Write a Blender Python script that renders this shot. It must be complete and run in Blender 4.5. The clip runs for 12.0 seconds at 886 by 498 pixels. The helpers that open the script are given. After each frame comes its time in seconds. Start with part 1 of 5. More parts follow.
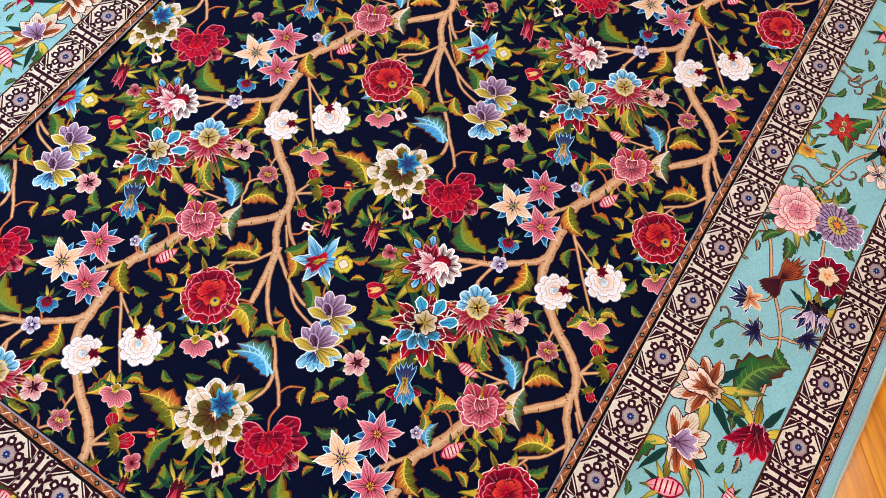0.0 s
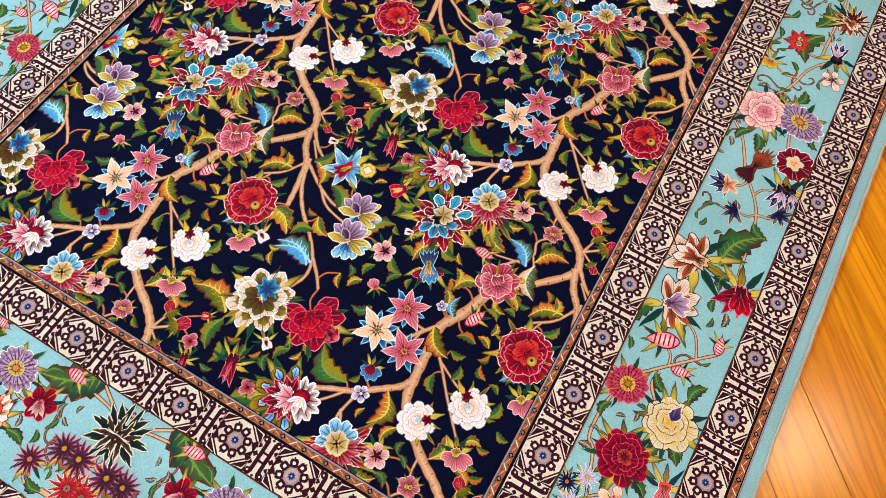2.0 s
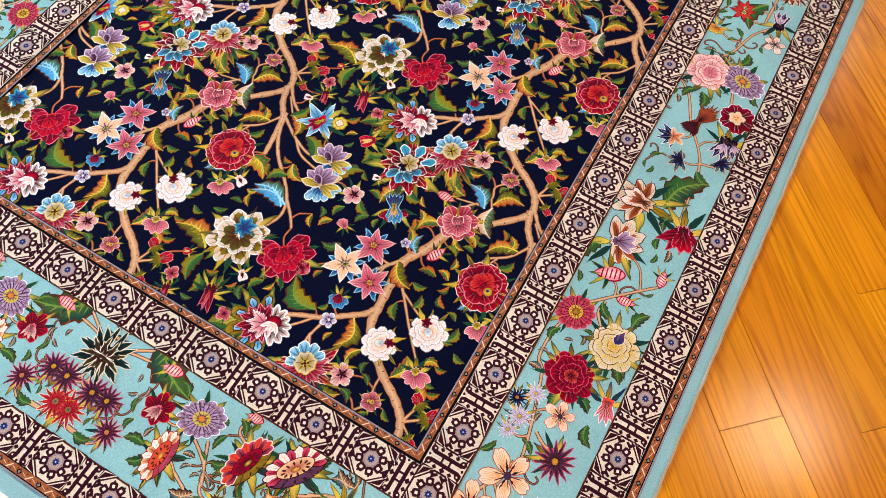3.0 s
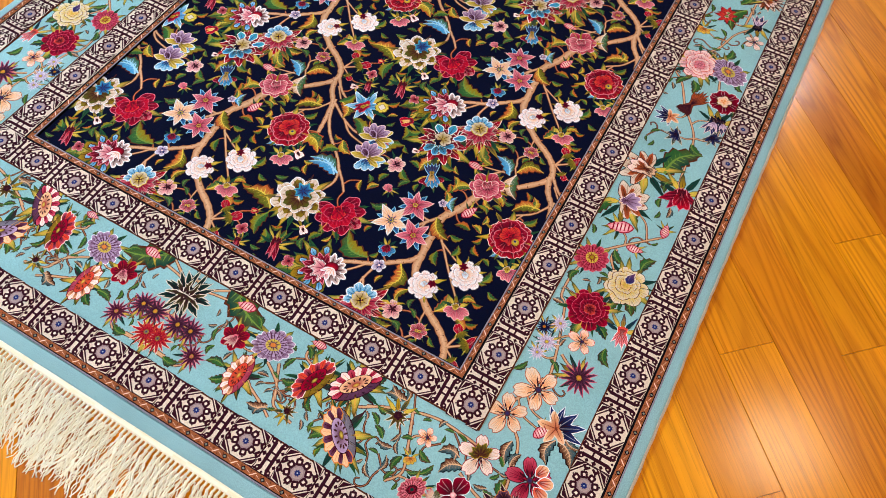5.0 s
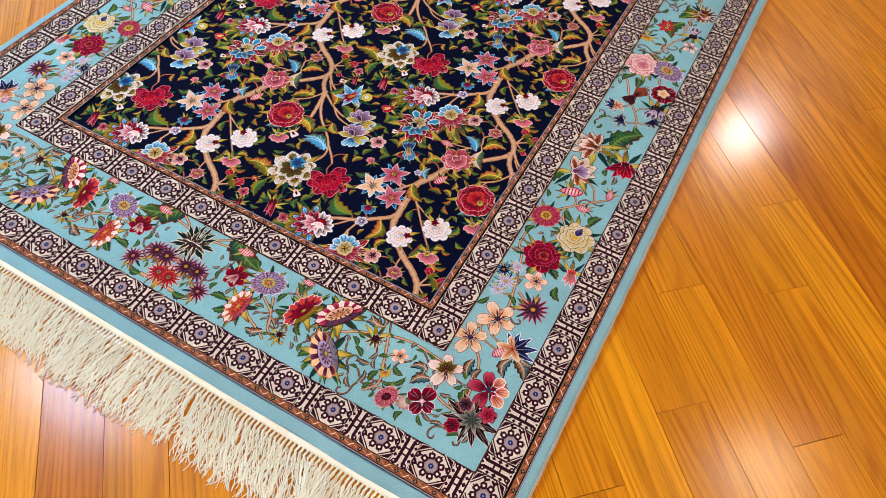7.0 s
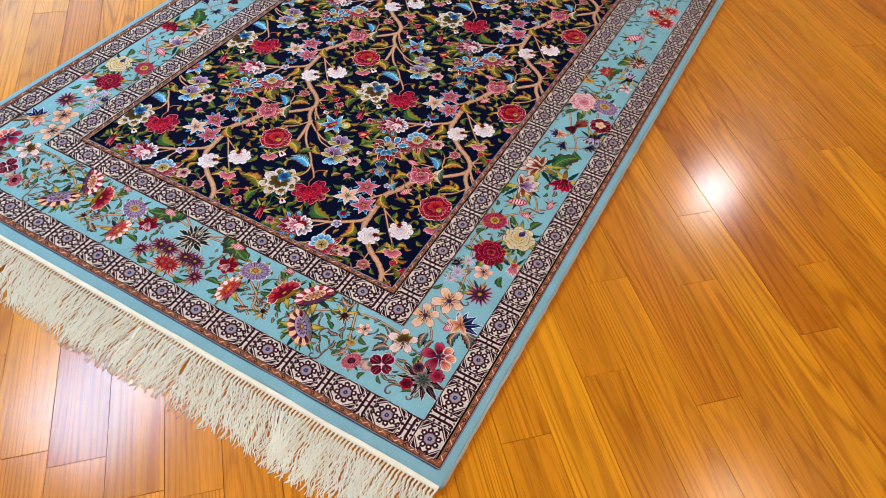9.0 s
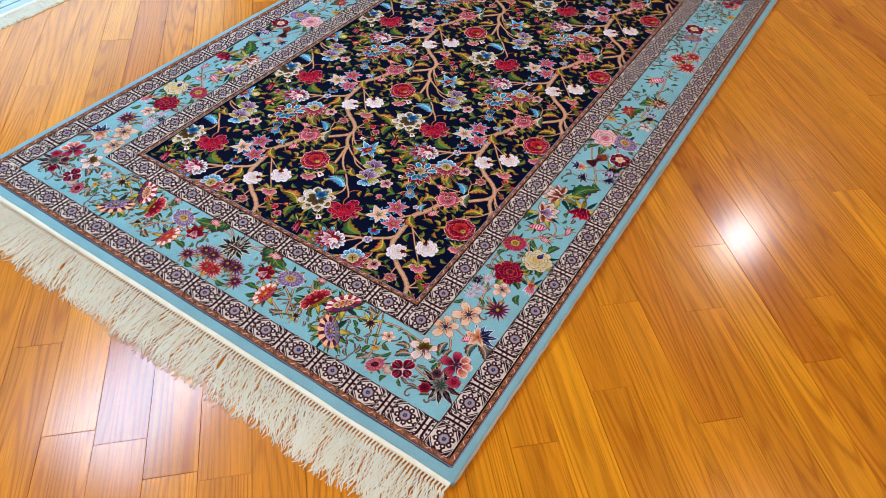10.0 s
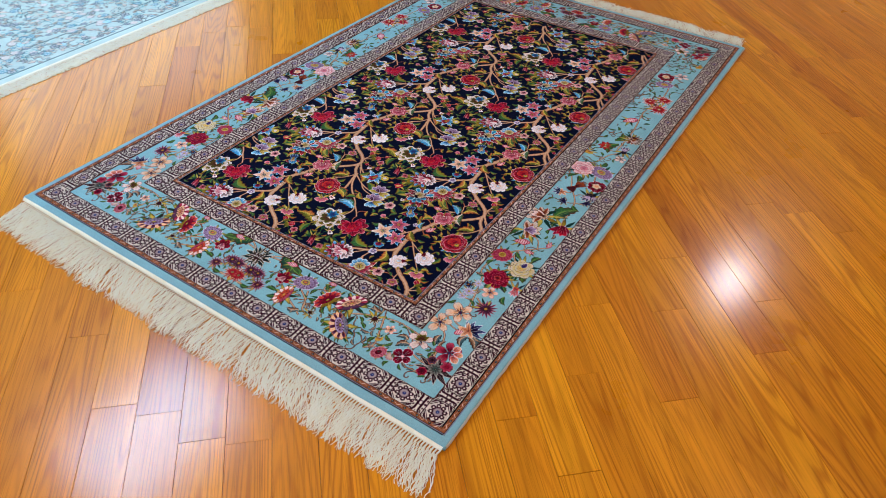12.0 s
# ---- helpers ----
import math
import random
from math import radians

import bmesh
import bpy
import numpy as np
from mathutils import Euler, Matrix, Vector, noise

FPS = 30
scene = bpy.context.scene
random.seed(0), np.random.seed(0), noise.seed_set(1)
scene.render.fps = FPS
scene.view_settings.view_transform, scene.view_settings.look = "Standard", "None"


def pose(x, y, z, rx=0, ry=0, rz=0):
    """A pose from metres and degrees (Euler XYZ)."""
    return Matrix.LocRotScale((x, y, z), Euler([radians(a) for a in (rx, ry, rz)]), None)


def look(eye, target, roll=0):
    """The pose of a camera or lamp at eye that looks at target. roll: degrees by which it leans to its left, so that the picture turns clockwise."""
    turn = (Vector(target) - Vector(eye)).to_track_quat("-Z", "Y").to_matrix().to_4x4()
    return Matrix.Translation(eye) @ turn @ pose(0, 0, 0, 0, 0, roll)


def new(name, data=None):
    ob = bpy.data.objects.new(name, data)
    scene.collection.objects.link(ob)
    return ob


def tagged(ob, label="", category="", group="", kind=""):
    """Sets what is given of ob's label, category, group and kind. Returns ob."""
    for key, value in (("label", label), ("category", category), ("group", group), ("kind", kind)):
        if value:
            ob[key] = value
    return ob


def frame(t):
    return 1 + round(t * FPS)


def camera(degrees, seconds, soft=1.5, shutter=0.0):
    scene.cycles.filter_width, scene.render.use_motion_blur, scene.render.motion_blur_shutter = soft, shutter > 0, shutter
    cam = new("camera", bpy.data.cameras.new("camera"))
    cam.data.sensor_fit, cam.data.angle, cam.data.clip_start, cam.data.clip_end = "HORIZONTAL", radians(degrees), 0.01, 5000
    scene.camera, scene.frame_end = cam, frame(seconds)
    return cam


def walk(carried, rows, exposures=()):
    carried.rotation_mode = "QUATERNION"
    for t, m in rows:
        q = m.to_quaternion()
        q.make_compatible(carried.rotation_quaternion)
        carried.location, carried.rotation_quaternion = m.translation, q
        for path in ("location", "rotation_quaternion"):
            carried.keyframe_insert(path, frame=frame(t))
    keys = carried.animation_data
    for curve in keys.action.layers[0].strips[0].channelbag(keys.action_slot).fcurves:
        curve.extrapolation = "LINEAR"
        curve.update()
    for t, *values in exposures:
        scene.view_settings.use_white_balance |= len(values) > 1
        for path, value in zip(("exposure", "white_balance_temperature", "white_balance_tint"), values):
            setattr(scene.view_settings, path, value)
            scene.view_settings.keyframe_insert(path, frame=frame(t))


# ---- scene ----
cam = camera(65.5, 12.0, soft=0.7)
PATH = [
    (0, (-0.361, 0.434, 0.79), (-0.707, 1.07, -1.074), 5.0),
    (0.5, (-0.357, 0.368, 0.795), (-0.707, 1.015, -1.065), 4.9),
    (1, (-0.35, 0.317, 0.797), (-0.7, 0.984, -1.056), 4.5),
    (1.5, (-0.332, 0.279, 0.811), (-0.679, 0.972, -1.032), 4.6),
    (2, (-0.293, 0.247, 0.82), (-0.644, 0.972, -1.011), 4.8),
    (2.5, (-0.233, 0.205, 0.834), (-0.598, 0.953, -0.985), 4.6),
    (3, (-0.189, 0.167, 0.844), (-0.565, 0.929, -0.967), 4.4),
    (3.5, (-0.183, 0.129, 0.857), (-0.574, 0.917, -0.939), 4.6),
    (3.7, (-0.178, 0.105, 0.861), (-0.578, 0.906, -0.927), 4.6),
    (5.3, (-0.121, -0.053, 0.91), (-0.567, 0.863, -0.81), 3.7),
    (5.5, (-0.095, -0.071, 0.909), (-0.553, 0.872, -0.795), 3.6),
    (6, (-0.049, -0.116, 0.923), (-0.524, 0.86, -0.757), 3.7),
    (6.5, (-0.014, -0.16, 0.924), (-0.512, 0.845, -0.732), 3.6),
    (6.7, (-0.007, -0.178, 0.933), (-0.508, 0.833, -0.719), 3.6),
    (8.3, (0.076, -0.34, 0.993), (-0.464, 0.777, -0.576), 4.3),
    (8.5, (0.103, -0.347, 1.003), (-0.451, 0.782, -0.552), 4.0),
    (9, (0.166, -0.375, 1.031), (-0.41, 0.788, -0.491), 4.0),
    (9.5, (0.209, -0.405, 1.056), (-0.423, 0.771, -0.433), 3.9),
    (10, (0.221, -0.451, 1.073), (-0.471, 0.74, -0.378), 3.7),
    (10.5, (0.242, -0.508, 1.09), (-0.497, 0.694, -0.328), 3.1),
    (11, (0.277, -0.567, 1.109), (-0.486, 0.659, -0.275), 2.8),
    (11.5, (0.312, -0.6, 1.132), (-0.458, 0.648, -0.229), 2.7),
    (12, (0.358, -0.631, 1.143), (-0.412, 0.648, -0.188), 3.1),
]
walk(cam, [(t, look(eye, target, roll)) for t, eye, target, roll in PATH],
     exposures=((0.0, 0.04, 6650, 14), (2.5, 0.09, 6900, 15), (3.7, -0.10, 6900, 17), (5.5, -0.13, 6700, 17),
                (8.5, -0.31, 6200, 16), (10.5, -0.36, 5950, 15), (12.0, -0.53, 5950, 17)))

# ---- world and lights ----
FLOOR_Z = -0.010
ROOM = (-4.6, 3.4, -3.2, 6.4, 2.6)          # x0, x1, y0, y1, height

world = bpy.data.worlds.new("daylight")
scene.world = world
world.use_nodes = True
sky = world.node_tree.nodes.new("ShaderNodeTexSky")
sky.sky_type, sky.sun_disc = "NISHITA", False
sky.sun_elevation, sky.sun_rotation = radians(38), radians(200)
world.node_tree.links.new(sky.outputs[0], world.node_tree.nodes["Background"].inputs[0])
world.node_tree.nodes["Background"].inputs[1].default_value = 0.12


def area_lamp(name, m, size, size_y, watts, colour, shape="RECTANGLE", spread=180):
    data = bpy.data.lights.new(name, "AREA")
    data.shape, data.size, data.size_y, data.energy, data.color = shape, size, size_y, watts, colour
    data.spread = radians(spread)
    ob = new(name, data)
    ob.matrix_world = m
    return ob


# recessed warm lamp, daylight panel, and a wide unseen fill lamp added for brightness
area_lamp("spot_light", look((0.27, 3.9, 2.50), (0.27, 3.8, 0)), 0.26, 0.26, 38, (1.0, 0.94, 0.84), "DISK")
area_lamp("spot_light", look((1.0, 1.56, 2.50), (1.0, 1.55, 0)), 0.42, 0.42, 15, (1.0, 0.84, 0.56), "DISK")
area_lamp("panel_light", look((-2.30, 0.50, 2.52), (-2.30, 0.49, 0)), 0.66, 0.92, 104, (0.54, 0.82, 1.0))
area_lamp("room_fill", look((0.4, -1.1, 2.52), (0.4, -1.09, 0)), 2.2, 1.4, 50, (1.0, 0.93, 0.82))
area_lamp("window_light", look((-4.55, 2.45, 1.40), (0, 2.45, 1.3)), 2.3, 1.4, 50, (0.74, 0.89, 1.0))


# ---- materials ----
def linear(code):
    r = [int(code[i:i + 2], 16) / 255 for i in (1, 3, 5)]
    return tuple(c / 12.92 if c <= 0.04045 else ((c + 0.055) / 1.055) ** 2.4 for c in r)


def blank(name):
    mat = bpy.data.materials.new(name)
    mat.use_nodes = True
    return mat, mat.node_tree.nodes, mat.node_tree.links, mat.node_tree.nodes["Principled BSDF"]


def mix(nodes, links, kind, fac, a, b):
    n = nodes.new("ShaderNodeMix")
    n.data_type, n.blend_type = "RGBA", kind
    for sock, value in ((n.inputs[0], fac), (n.inputs[6], a), (n.inputs[7], b)):
        if hasattr(value, "is_linked"):
            links.new(value, sock)
        else:
            sock.default_value = value
    return n.outputs[2]


def ramp(nodes, links, source, stops):
    n = nodes.new("ShaderNodeValToRGB")
    for i, (at, c) in enumerate(stops):
        e = n.color_ramp.elements[i] if i < 2 else n.color_ramp.elements.new(at)
        e.position, e.color = at, (*c, 1) if len(c) == 3 else c
    links.new(source, n.inputs[0])
    return n.outputs[0]


def noise_node(nodes, links, vector, scale, detail=3.0, rough=0.55):
    n = nodes.new("ShaderNodeTexNoise")
    n.inputs["Scale"].default_value, n.inputs["Detail"].default_value, n.inputs["Roughness"].default_value = scale, detail, rough
    links.new(vector, n.inputs["Vector"])
    return n.outputs["Fac"]


def pile_material(name):
    """Dyed wool and silk pile: the dye is a colour attribute, the tufts are fine relief."""
    mat, nodes, links, out = blank(name)
    dye = nodes.new("ShaderNodeAttribute")
    dye.attribute_name = "dye"
    at = nodes.new("ShaderNodeNewGeometry").outputs["Position"]
    tuft = noise_node(nodes, links, at, 620, 2.0, 0.6)
    knot = nodes.new("ShaderNodeTexVoronoi")
    knot.inputs["Scale"].default_value = 720
    links.new(at, knot.inputs["Vector"])
    wide = noise_node(nodes, links, at, 9, 3.0)
    g1 = ramp(nodes, links, tuft, [(0.3, (0.82, 0.82, 0.82)), (0.7, (1.12, 1.12, 1.12))])
    g2 = ramp(nodes, links, wide, [(0.3, (0.88, 0.88, 0.88)), (0.7, (1.06, 1.06, 1.06))])
    c = mix(nodes, links, "MULTIPLY", 1.0, dye.outputs["Color"], g1)
    c = mix(nodes, links, "MULTIPLY", 1.0, c, g2)
    links.new(c, out.inputs["Base Color"])
    out.inputs["Roughness"].default_value = 0.82
    out.inputs["Specular IOR Level"].default_value = 0.03
    out.inputs["Sheen Weight"].default_value = 0.03
    out.inputs["Sheen Roughness"].default_value = 0.22
    out.inputs["Sheen Tint"].default_value = (0.85, 0.92, 1.0, 1)
    bump = nodes.new("ShaderNodeBump")
    bump.inputs["Strength"].default_value, bump.inputs["Distance"].default_value = 0.5, 0.0008
    links.new(knot.outputs["Distance"], bump.inputs["Height"])
    links.new(bump.outputs[0], out.inputs["Normal"])
    return mat


def wood_material():
    """Varnished oak boards, the grain along each board, a tone of its own for each."""
    mat, nodes, links, out = blank("varnished_oak")
    geo = nodes.new("ShaderNodeNewGeometry")
    info = nodes.new("ShaderNodeObjectInfo")
    add = nodes.new("ShaderNodeMath")
    links.new(info.outputs["Random"], add.inputs[0])
    links.new(geo.outputs["Random Per Island"], add.inputs[1])
    rnd = nodes.new("ShaderNodeMath")
    rnd.operation = "FRACT"
    links.new(add.outputs[0], rnd.inputs[0])
    turn = nodes.new("ShaderNodeMapping")
    turn.vector_type = "POINT"
    turn.inputs["Rotation"].default_value = (0, 0, -radians(BOARD_ANGLE))
    links.new(geo.outputs["Position"], turn.inputs["Vector"])
    shift = nodes.new("ShaderNodeVectorMath")
    shift.operation = "MULTIPLY_ADD"
    comb = nodes.new("ShaderNodeCombineXYZ")
    for i in range(3):
        links.new(rnd.outputs[0], comb.inputs[i])
    links.new(comb.outputs[0], shift.inputs[0])
    shift.inputs[1].default_value = (37.0, 11.3, 5.1)
    links.new(turn.outputs[0], shift.inputs[2])

    def stretched(sx, sy):
        m = nodes.new("ShaderNodeVectorMath")
        m.operation = "MULTIPLY"
        links.new(shift.outputs[0], m.inputs[0])
        m.inputs[1].default_value = (sx, sy, 1)
        return m.outputs[0]

    broad = noise_node(nodes, links, stretched(1.6, 22), 1.0, 3.0)
    growth = noise_node(nodes, links, stretched(0.48, 8.5), 1.0, 1.6, 0.45)
    scaled = nodes.new("ShaderNodeMath")
    scaled.operation = "MULTIPLY"
    links.new(growth, scaled.inputs[0])
    scaled.inputs[1].default_value = 210.0
    rings = nodes.new("ShaderNodeMath")
    rings.operation = "SINE"
    links.new(scaled.outputs[0], rings.inputs[0])
    lines = nodes.new("ShaderNodeMapRange")
    lines.inputs["From Min"].default_value = -1.0
    links.new(rings.outputs[0], lines.inputs["Value"])
    pores = noise_node(nodes, links, stretched(7, 300), 1.0, 4.0, 0.7)
    tone = ramp(nodes, links, rnd.outputs[0], [(0.0, (0.58, 0.174, 0.004)), (0.2, (0.70, 0.242, 0.005)), (0.8, (0.75, 0.270, 0.005)), (1.0, (0.83, 0.325, 0.006))])
    g1 = ramp(nodes, links, broad, [(0.25, (0.74, 0.70, 0.66)), (0.75, (1.12, 1.12, 1.1))])
    g2 = ramp(nodes, links, lines.outputs[0], [(0.0, (0.76, 0.64, 0.52)), (0.36, (0.97, 0.96, 0.95)), (1.0, (1.04, 1.04, 1.04))])
    where = ramp(nodes, links, noise_node(nodes, links, stretched(0.9, 6.0), 1.0, 1.0), [(0.35, (0.35, 0.35, 0.35)), (0.65, (1.0, 1.0, 1.0))])
    g3 = ramp(nodes, links, pores, [(0.34, (0.52, 0.40, 0.30)), (0.50, (1, 1, 1))])
    c = mix(nodes, links, "MULTIPLY", 1.0, tone, g1)
    c = mix(nodes, links, "MULTIPLY", where, c, g2)
    c = mix(nodes, links, "MULTIPLY", 0.6, c, g3)
    links.new(c, out.inputs["Base Color"])
    smear = noise_node(nodes, links, geo.outputs["Position"], 5.0, 4.0)
    r = ramp(nodes, links, smear, [(0.3, (0.26, 0.26, 0.26)), (0.7, (0.40, 0.40, 0.40))])
    links.new(r, out.inputs["Roughness"])
    out.inputs["Specular IOR Level"].default_value = 0.08
    out.inputs["Coat Weight"].default_value = 0.42
    out.inputs["Coat Roughness"].default_value = 0.17
    bump = nodes.new("ShaderNodeBump")
    bump.inputs["Strength"].default_value, bump.inputs["Distance"].default_value = 0.4, 0.0006
    h = nodes.new("ShaderNodeMath")
    links.new(pores, h.inputs[0])
    links.new(noise_node(nodes, links, geo.outputs["Position"], 14.0, 2.0), h.inputs[1])
    links.new(h.outputs[0], bump.inputs["Height"])
    links.new(bump.outputs[0], out.inputs["Normal"])
    film = nodes.new("ShaderNodeBump")
    film.inputs["Strength"].default_value, film.inputs["Distance"].default_value = 0.10, 0.0004
    links.new(pores, film.inputs["Height"])
    links.new(film.outputs[0], out.inputs["Coat Normal"])
    return mat


def cotton_material():
    mat, nodes, links, out = blank("cotton_yarn")
    geo = nodes.new("ShaderNodeNewGeometry")
    a = noise_node(nodes, links, geo.outputs["Position"], 60, 3.0)
    c = ramp(nodes, links, a, [(0.3, (0.98, 0.91, 0.72)), (0.7, (0.99, 0.95, 0.81))])
    v = ramp(nodes, links, geo.outputs["Random Per Island"], [(0.0, (0.93, 0.89, 0.80)), (0.3, (1.0, 1.0, 1.0))])
    links.new(mix(nodes, links, "MULTIPLY", 1.0, c, v), out.inputs["Base Color"])
    out.inputs["Roughness"].default_value = 0.9
    out.inputs["Specular IOR Level"].default_value = 0.1
    through_light = nodes.new("ShaderNodeBsdfTranslucent")
    through_light.inputs[0].default_value = (0.98, 0.94, 0.80, 1)
    both = nodes.new("ShaderNodeMixShader")
    both.inputs[0].default_value = 0.03
    links.new(out.outputs[0], both.inputs[1])
    links.new(through_light.outputs[0], both.inputs[2])
    links.new(both.outputs[0], nodes["Material Output"].inputs["Surface"])
    return mat


def plain_material(name, colour, rough=0.8, scale=12.0, depth=0.08):
    mat, nodes, links, out = blank(name)
    at = nodes.new("ShaderNodeNewGeometry").outputs["Position"]
    n = noise_node(nodes, links, at, scale, 5.0)
    lo, hi = tuple(c * (1 - depth) for c in colour), tuple(min(1, c * (1 + depth)) for c in colour)
    links.new(ramp(nodes, links, n, [(0.3, lo), (0.7, hi)]), out.inputs["Base Color"])
    out.inputs["Roughness"].default_value = rough
    return mat


BOARD_ANGLE = -46.5
PILE = pile_material("dyed_pile")
OAK = wood_material()
COTTON = cotton_material()
WALL = plain_material("wall_paint", (0.74, 0.71, 0.66))
CEIL = plain_material("ceiling_paint", (0.55, 0.54, 0.52))
SUBFLOOR = plain_material("dark_joint", (0.10, 0.035, 0.010), 0.9)
TRIM = plain_material("white_trim", (0.78, 0.77, 0.74), 0.4)
GLASS, _n, _l, _b = blank("window_glass")
_b.inputs["Transmission Weight"].default_value = 1.0
_b.inputs["Roughness"].default_value = 0.02


# ---- mesh helpers ----
class Weave:
    """Collects coloured patches into one mesh."""

    def __init__(self):
        self.v, self.f, self.c = [], [], []

    def face(self, pts, colours):
        n = len(self.v)
        self.v += pts
        self.c += colours
        self.f.append(tuple(range(n, n + len(pts))))

    def patch(self, pts, z, inner, outer, dome=0.00018, mid=0.0):
        """A domed patch: a fan from its middle, the dye running from inner to outer."""
        n, k = len(self.v), len(pts)
        cx, cy = sum(p[0] for p in pts) / k, sum(p[1] for p in pts) / k
        self.v.append((cx, cy, z + dome))
        self.c.append(inner)
        outs = outer if isinstance(outer, list) else [outer] * k
        if mid:
            for p in pts:
                self.v.append((cx + (p[0] - cx) * mid, cy + (p[1] - cy) * mid, z + dome * 0.8))
                self.c.append(inner)
        for p, c in zip(pts, outs):
            self.v.append((p[0], p[1], z))
            self.c.append(c)
        for i in range(k):
            j = (i + 1) % k
            self.f.append((n, n + 1 + i, n + 1 + j))
            if mid:
                self.f.append((n + 1 + i, n + 1 + k + i, n + 1 + k + j, n + 1 + j))

    def box(self, x0, x1, y0, y1, z0, z1, c):
        n = len(self.v)
        for z in (z0, z1):
            self.v += [(x0, y0, z), (x1, y0, z), (x1, y1, z), (x0, y1, z)]
        self.c += [c] * 8
        self.f += [(n + 4, n + 5, n + 6, n + 7)] + [(n + i, n + (i + 1) % 4, n + 4 + (i + 1) % 4, n + 4 + i) for i in range(4)]

    def mesh(self, name, material):
        me = bpy.data.meshes.new(name)
        me.from_pydata(self.v, [], self.f)
        att = me.color_attributes.new("dye", "FLOAT_COLOR", "POINT")
        att.data.foreach_set("color", np.array([(*c, 1.0) for c in self.c], dtype=np.float32).ravel())
        me.materials.append(material)
        return me


def child(name, me, parent, m=None, label=""):
    ob = new(name, me)
    ob.parent = parent
    if m is not None:
        ob.matrix_local = m
    return tagged(ob, label) if label else ob


def grow(pts, d):
    """The outline moved outwards by d."""
    k, out = len(pts), []
    area = sum(pts[i][0] * pts[(i + 1) % k][1] - pts[(i + 1) % k][0] * pts[i][1] for i in range(k))
    s = 1 if area > 0 else -1
    for i in range(k):
        (ax, ay), (bx, by) = pts[i - 1], pts[(i + 1) % k]
        tx, ty = bx - ax, by - ay
        n = math.hypot(tx, ty) or 1
        out.append((pts[i][0] + s * d * ty / n, pts[i][1] - s * d * tx / n))
    return out


def turned(pts, deg, dx=0.0, dy=0.0):
    c, s = math.cos(radians(deg)), math.sin(radians(deg))
    return [(dx + c * x - s * y, dy + s * x + c * y) for x, y in pts]


def ring(r, k=10, dx=0.0, dy=0.0, squash=1.0):
    return [(dx + r * math.cos(2 * math.pi * i / k), dy + squash * r * math.sin(2 * math.pi * i / k)) for i in range(k)]


def blend(a, b, t):
    return tuple(x + (y - x) * t for x, y in zip(a, b))


DYES = dict(
    navy="#060a22", teal="#8abac1", cream="#e2d0c0", maroon="#34101e", tan="#b67a56", bark="#6c3a20", pale="#daac86",
    green="#24592f", dark="#123a34", olive="#545a1c", ochre="#a5821c", yellow="#dcc04a", crimson="#9c042a", red="#c40a28",
    wine="#4a0618", rose="#d04e68", pink="#e88090", blush="#fadcd6", blue="#2f90c8", sky="#9cd2ea", indigo="#1d2c6a",
    white="#f2f2f8", peach="#f6bf92", purple="#6d3f60", lilac="#b99ac0", orange="#e0813a", rust="#b8532c", brown="#55281a",
    grey="#8d8798", coral="#de4230", mint="#6c8a3a", stripe="#9c5836", gold="#8a7418", aqua="#2fa0b0", pool="#8fdbe2", slate="#2c5560", black="#0b0a12", lav="#aa9ca6")
DYES = {k: linear(v) for k, v in DYES.items()}


def petal_shape(length, width, kind):
    """Half-outline rules for the petals: round, point, notch or frill."""
    n = 7
    side = []
    for i in range(1, n + 1):
        t = i / (n + 0.35)
        if kind == "point":
            h = math.sin(math.pi * t ** 0.8) ** 0.85 * (1.15 - 0.45 * t)
        else:
            h = math.sin(math.pi * t ** 1.25) ** 0.62
        if kind == "frill" and i % 2:
            h *= 0.86
        side.append((length * t, width * h))
    tip = {"notch": 0.88, "frill": 0.96, "round": 1.0, "point": 1.06}[kind]
    return [(0, 0)] + [(x, -y) for x, y in side] + [(length * tip, 0)] + [(x, y) for x, y in reversed(side)]


def petal(w, deg, at, length, width, kind, z, out, deep, edge, rim=0.05, veins=2, cx=0.0, cy=0.0):
    a = radians(deg)
    pts = turned(petal_shape(length, width, kind), deg, cx + at * math.cos(a), cy + at * math.sin(a))
    k = len(pts)
    pts = [(x + 0.018 * math.sin(41.0 * x + 23.0 * y + deg), y + 0.018 * math.sin(37.0 * y - 29.0 * x + 2 * deg)) for x, y in pts]
    if edge:
        w.patch(grow(pts, rim), z, DYES[edge], DYES[edge], 0.0)
    shades = [blend(DYES[deep], DYES[out], min(1, (2 * min(i, k - i) / k) ** 1.2 * 1.15)) for i in range(k)]
    w.patch(pts, z + 0.00012, blend(DYES[deep], DYES[out], 0.22), shades, 0.0002)
    fair = DYES[deep][1] > 0.45
    dark = blend(DYES[deep], DYES["orange"], 0.55) if fair else blend(DYES[deep], DYES["maroon"], 0.7)
    pale = blend(DYES[out], DYES[edge or out], 0.55)
    for j in range(veins):
        d = (j - (veins - 1) / 2) * width * 1.25 / max(1, veins - 1)
        h = 0.016
        line = [(length * 0.15, d * 0.25 - h), (length * 0.86, d - h * 0.4), (length * 0.86, d + h * 0.4), (length * 0.15, d * 0.25 + h)]
        q = turned(line, deg, cx + at * math.cos(a), cy + at * math.sin(a))
        c = pale if j % 2 else dark
        w.face([(x, y, z + 0.0004) for x, y in q], [dark, c, c, dark])


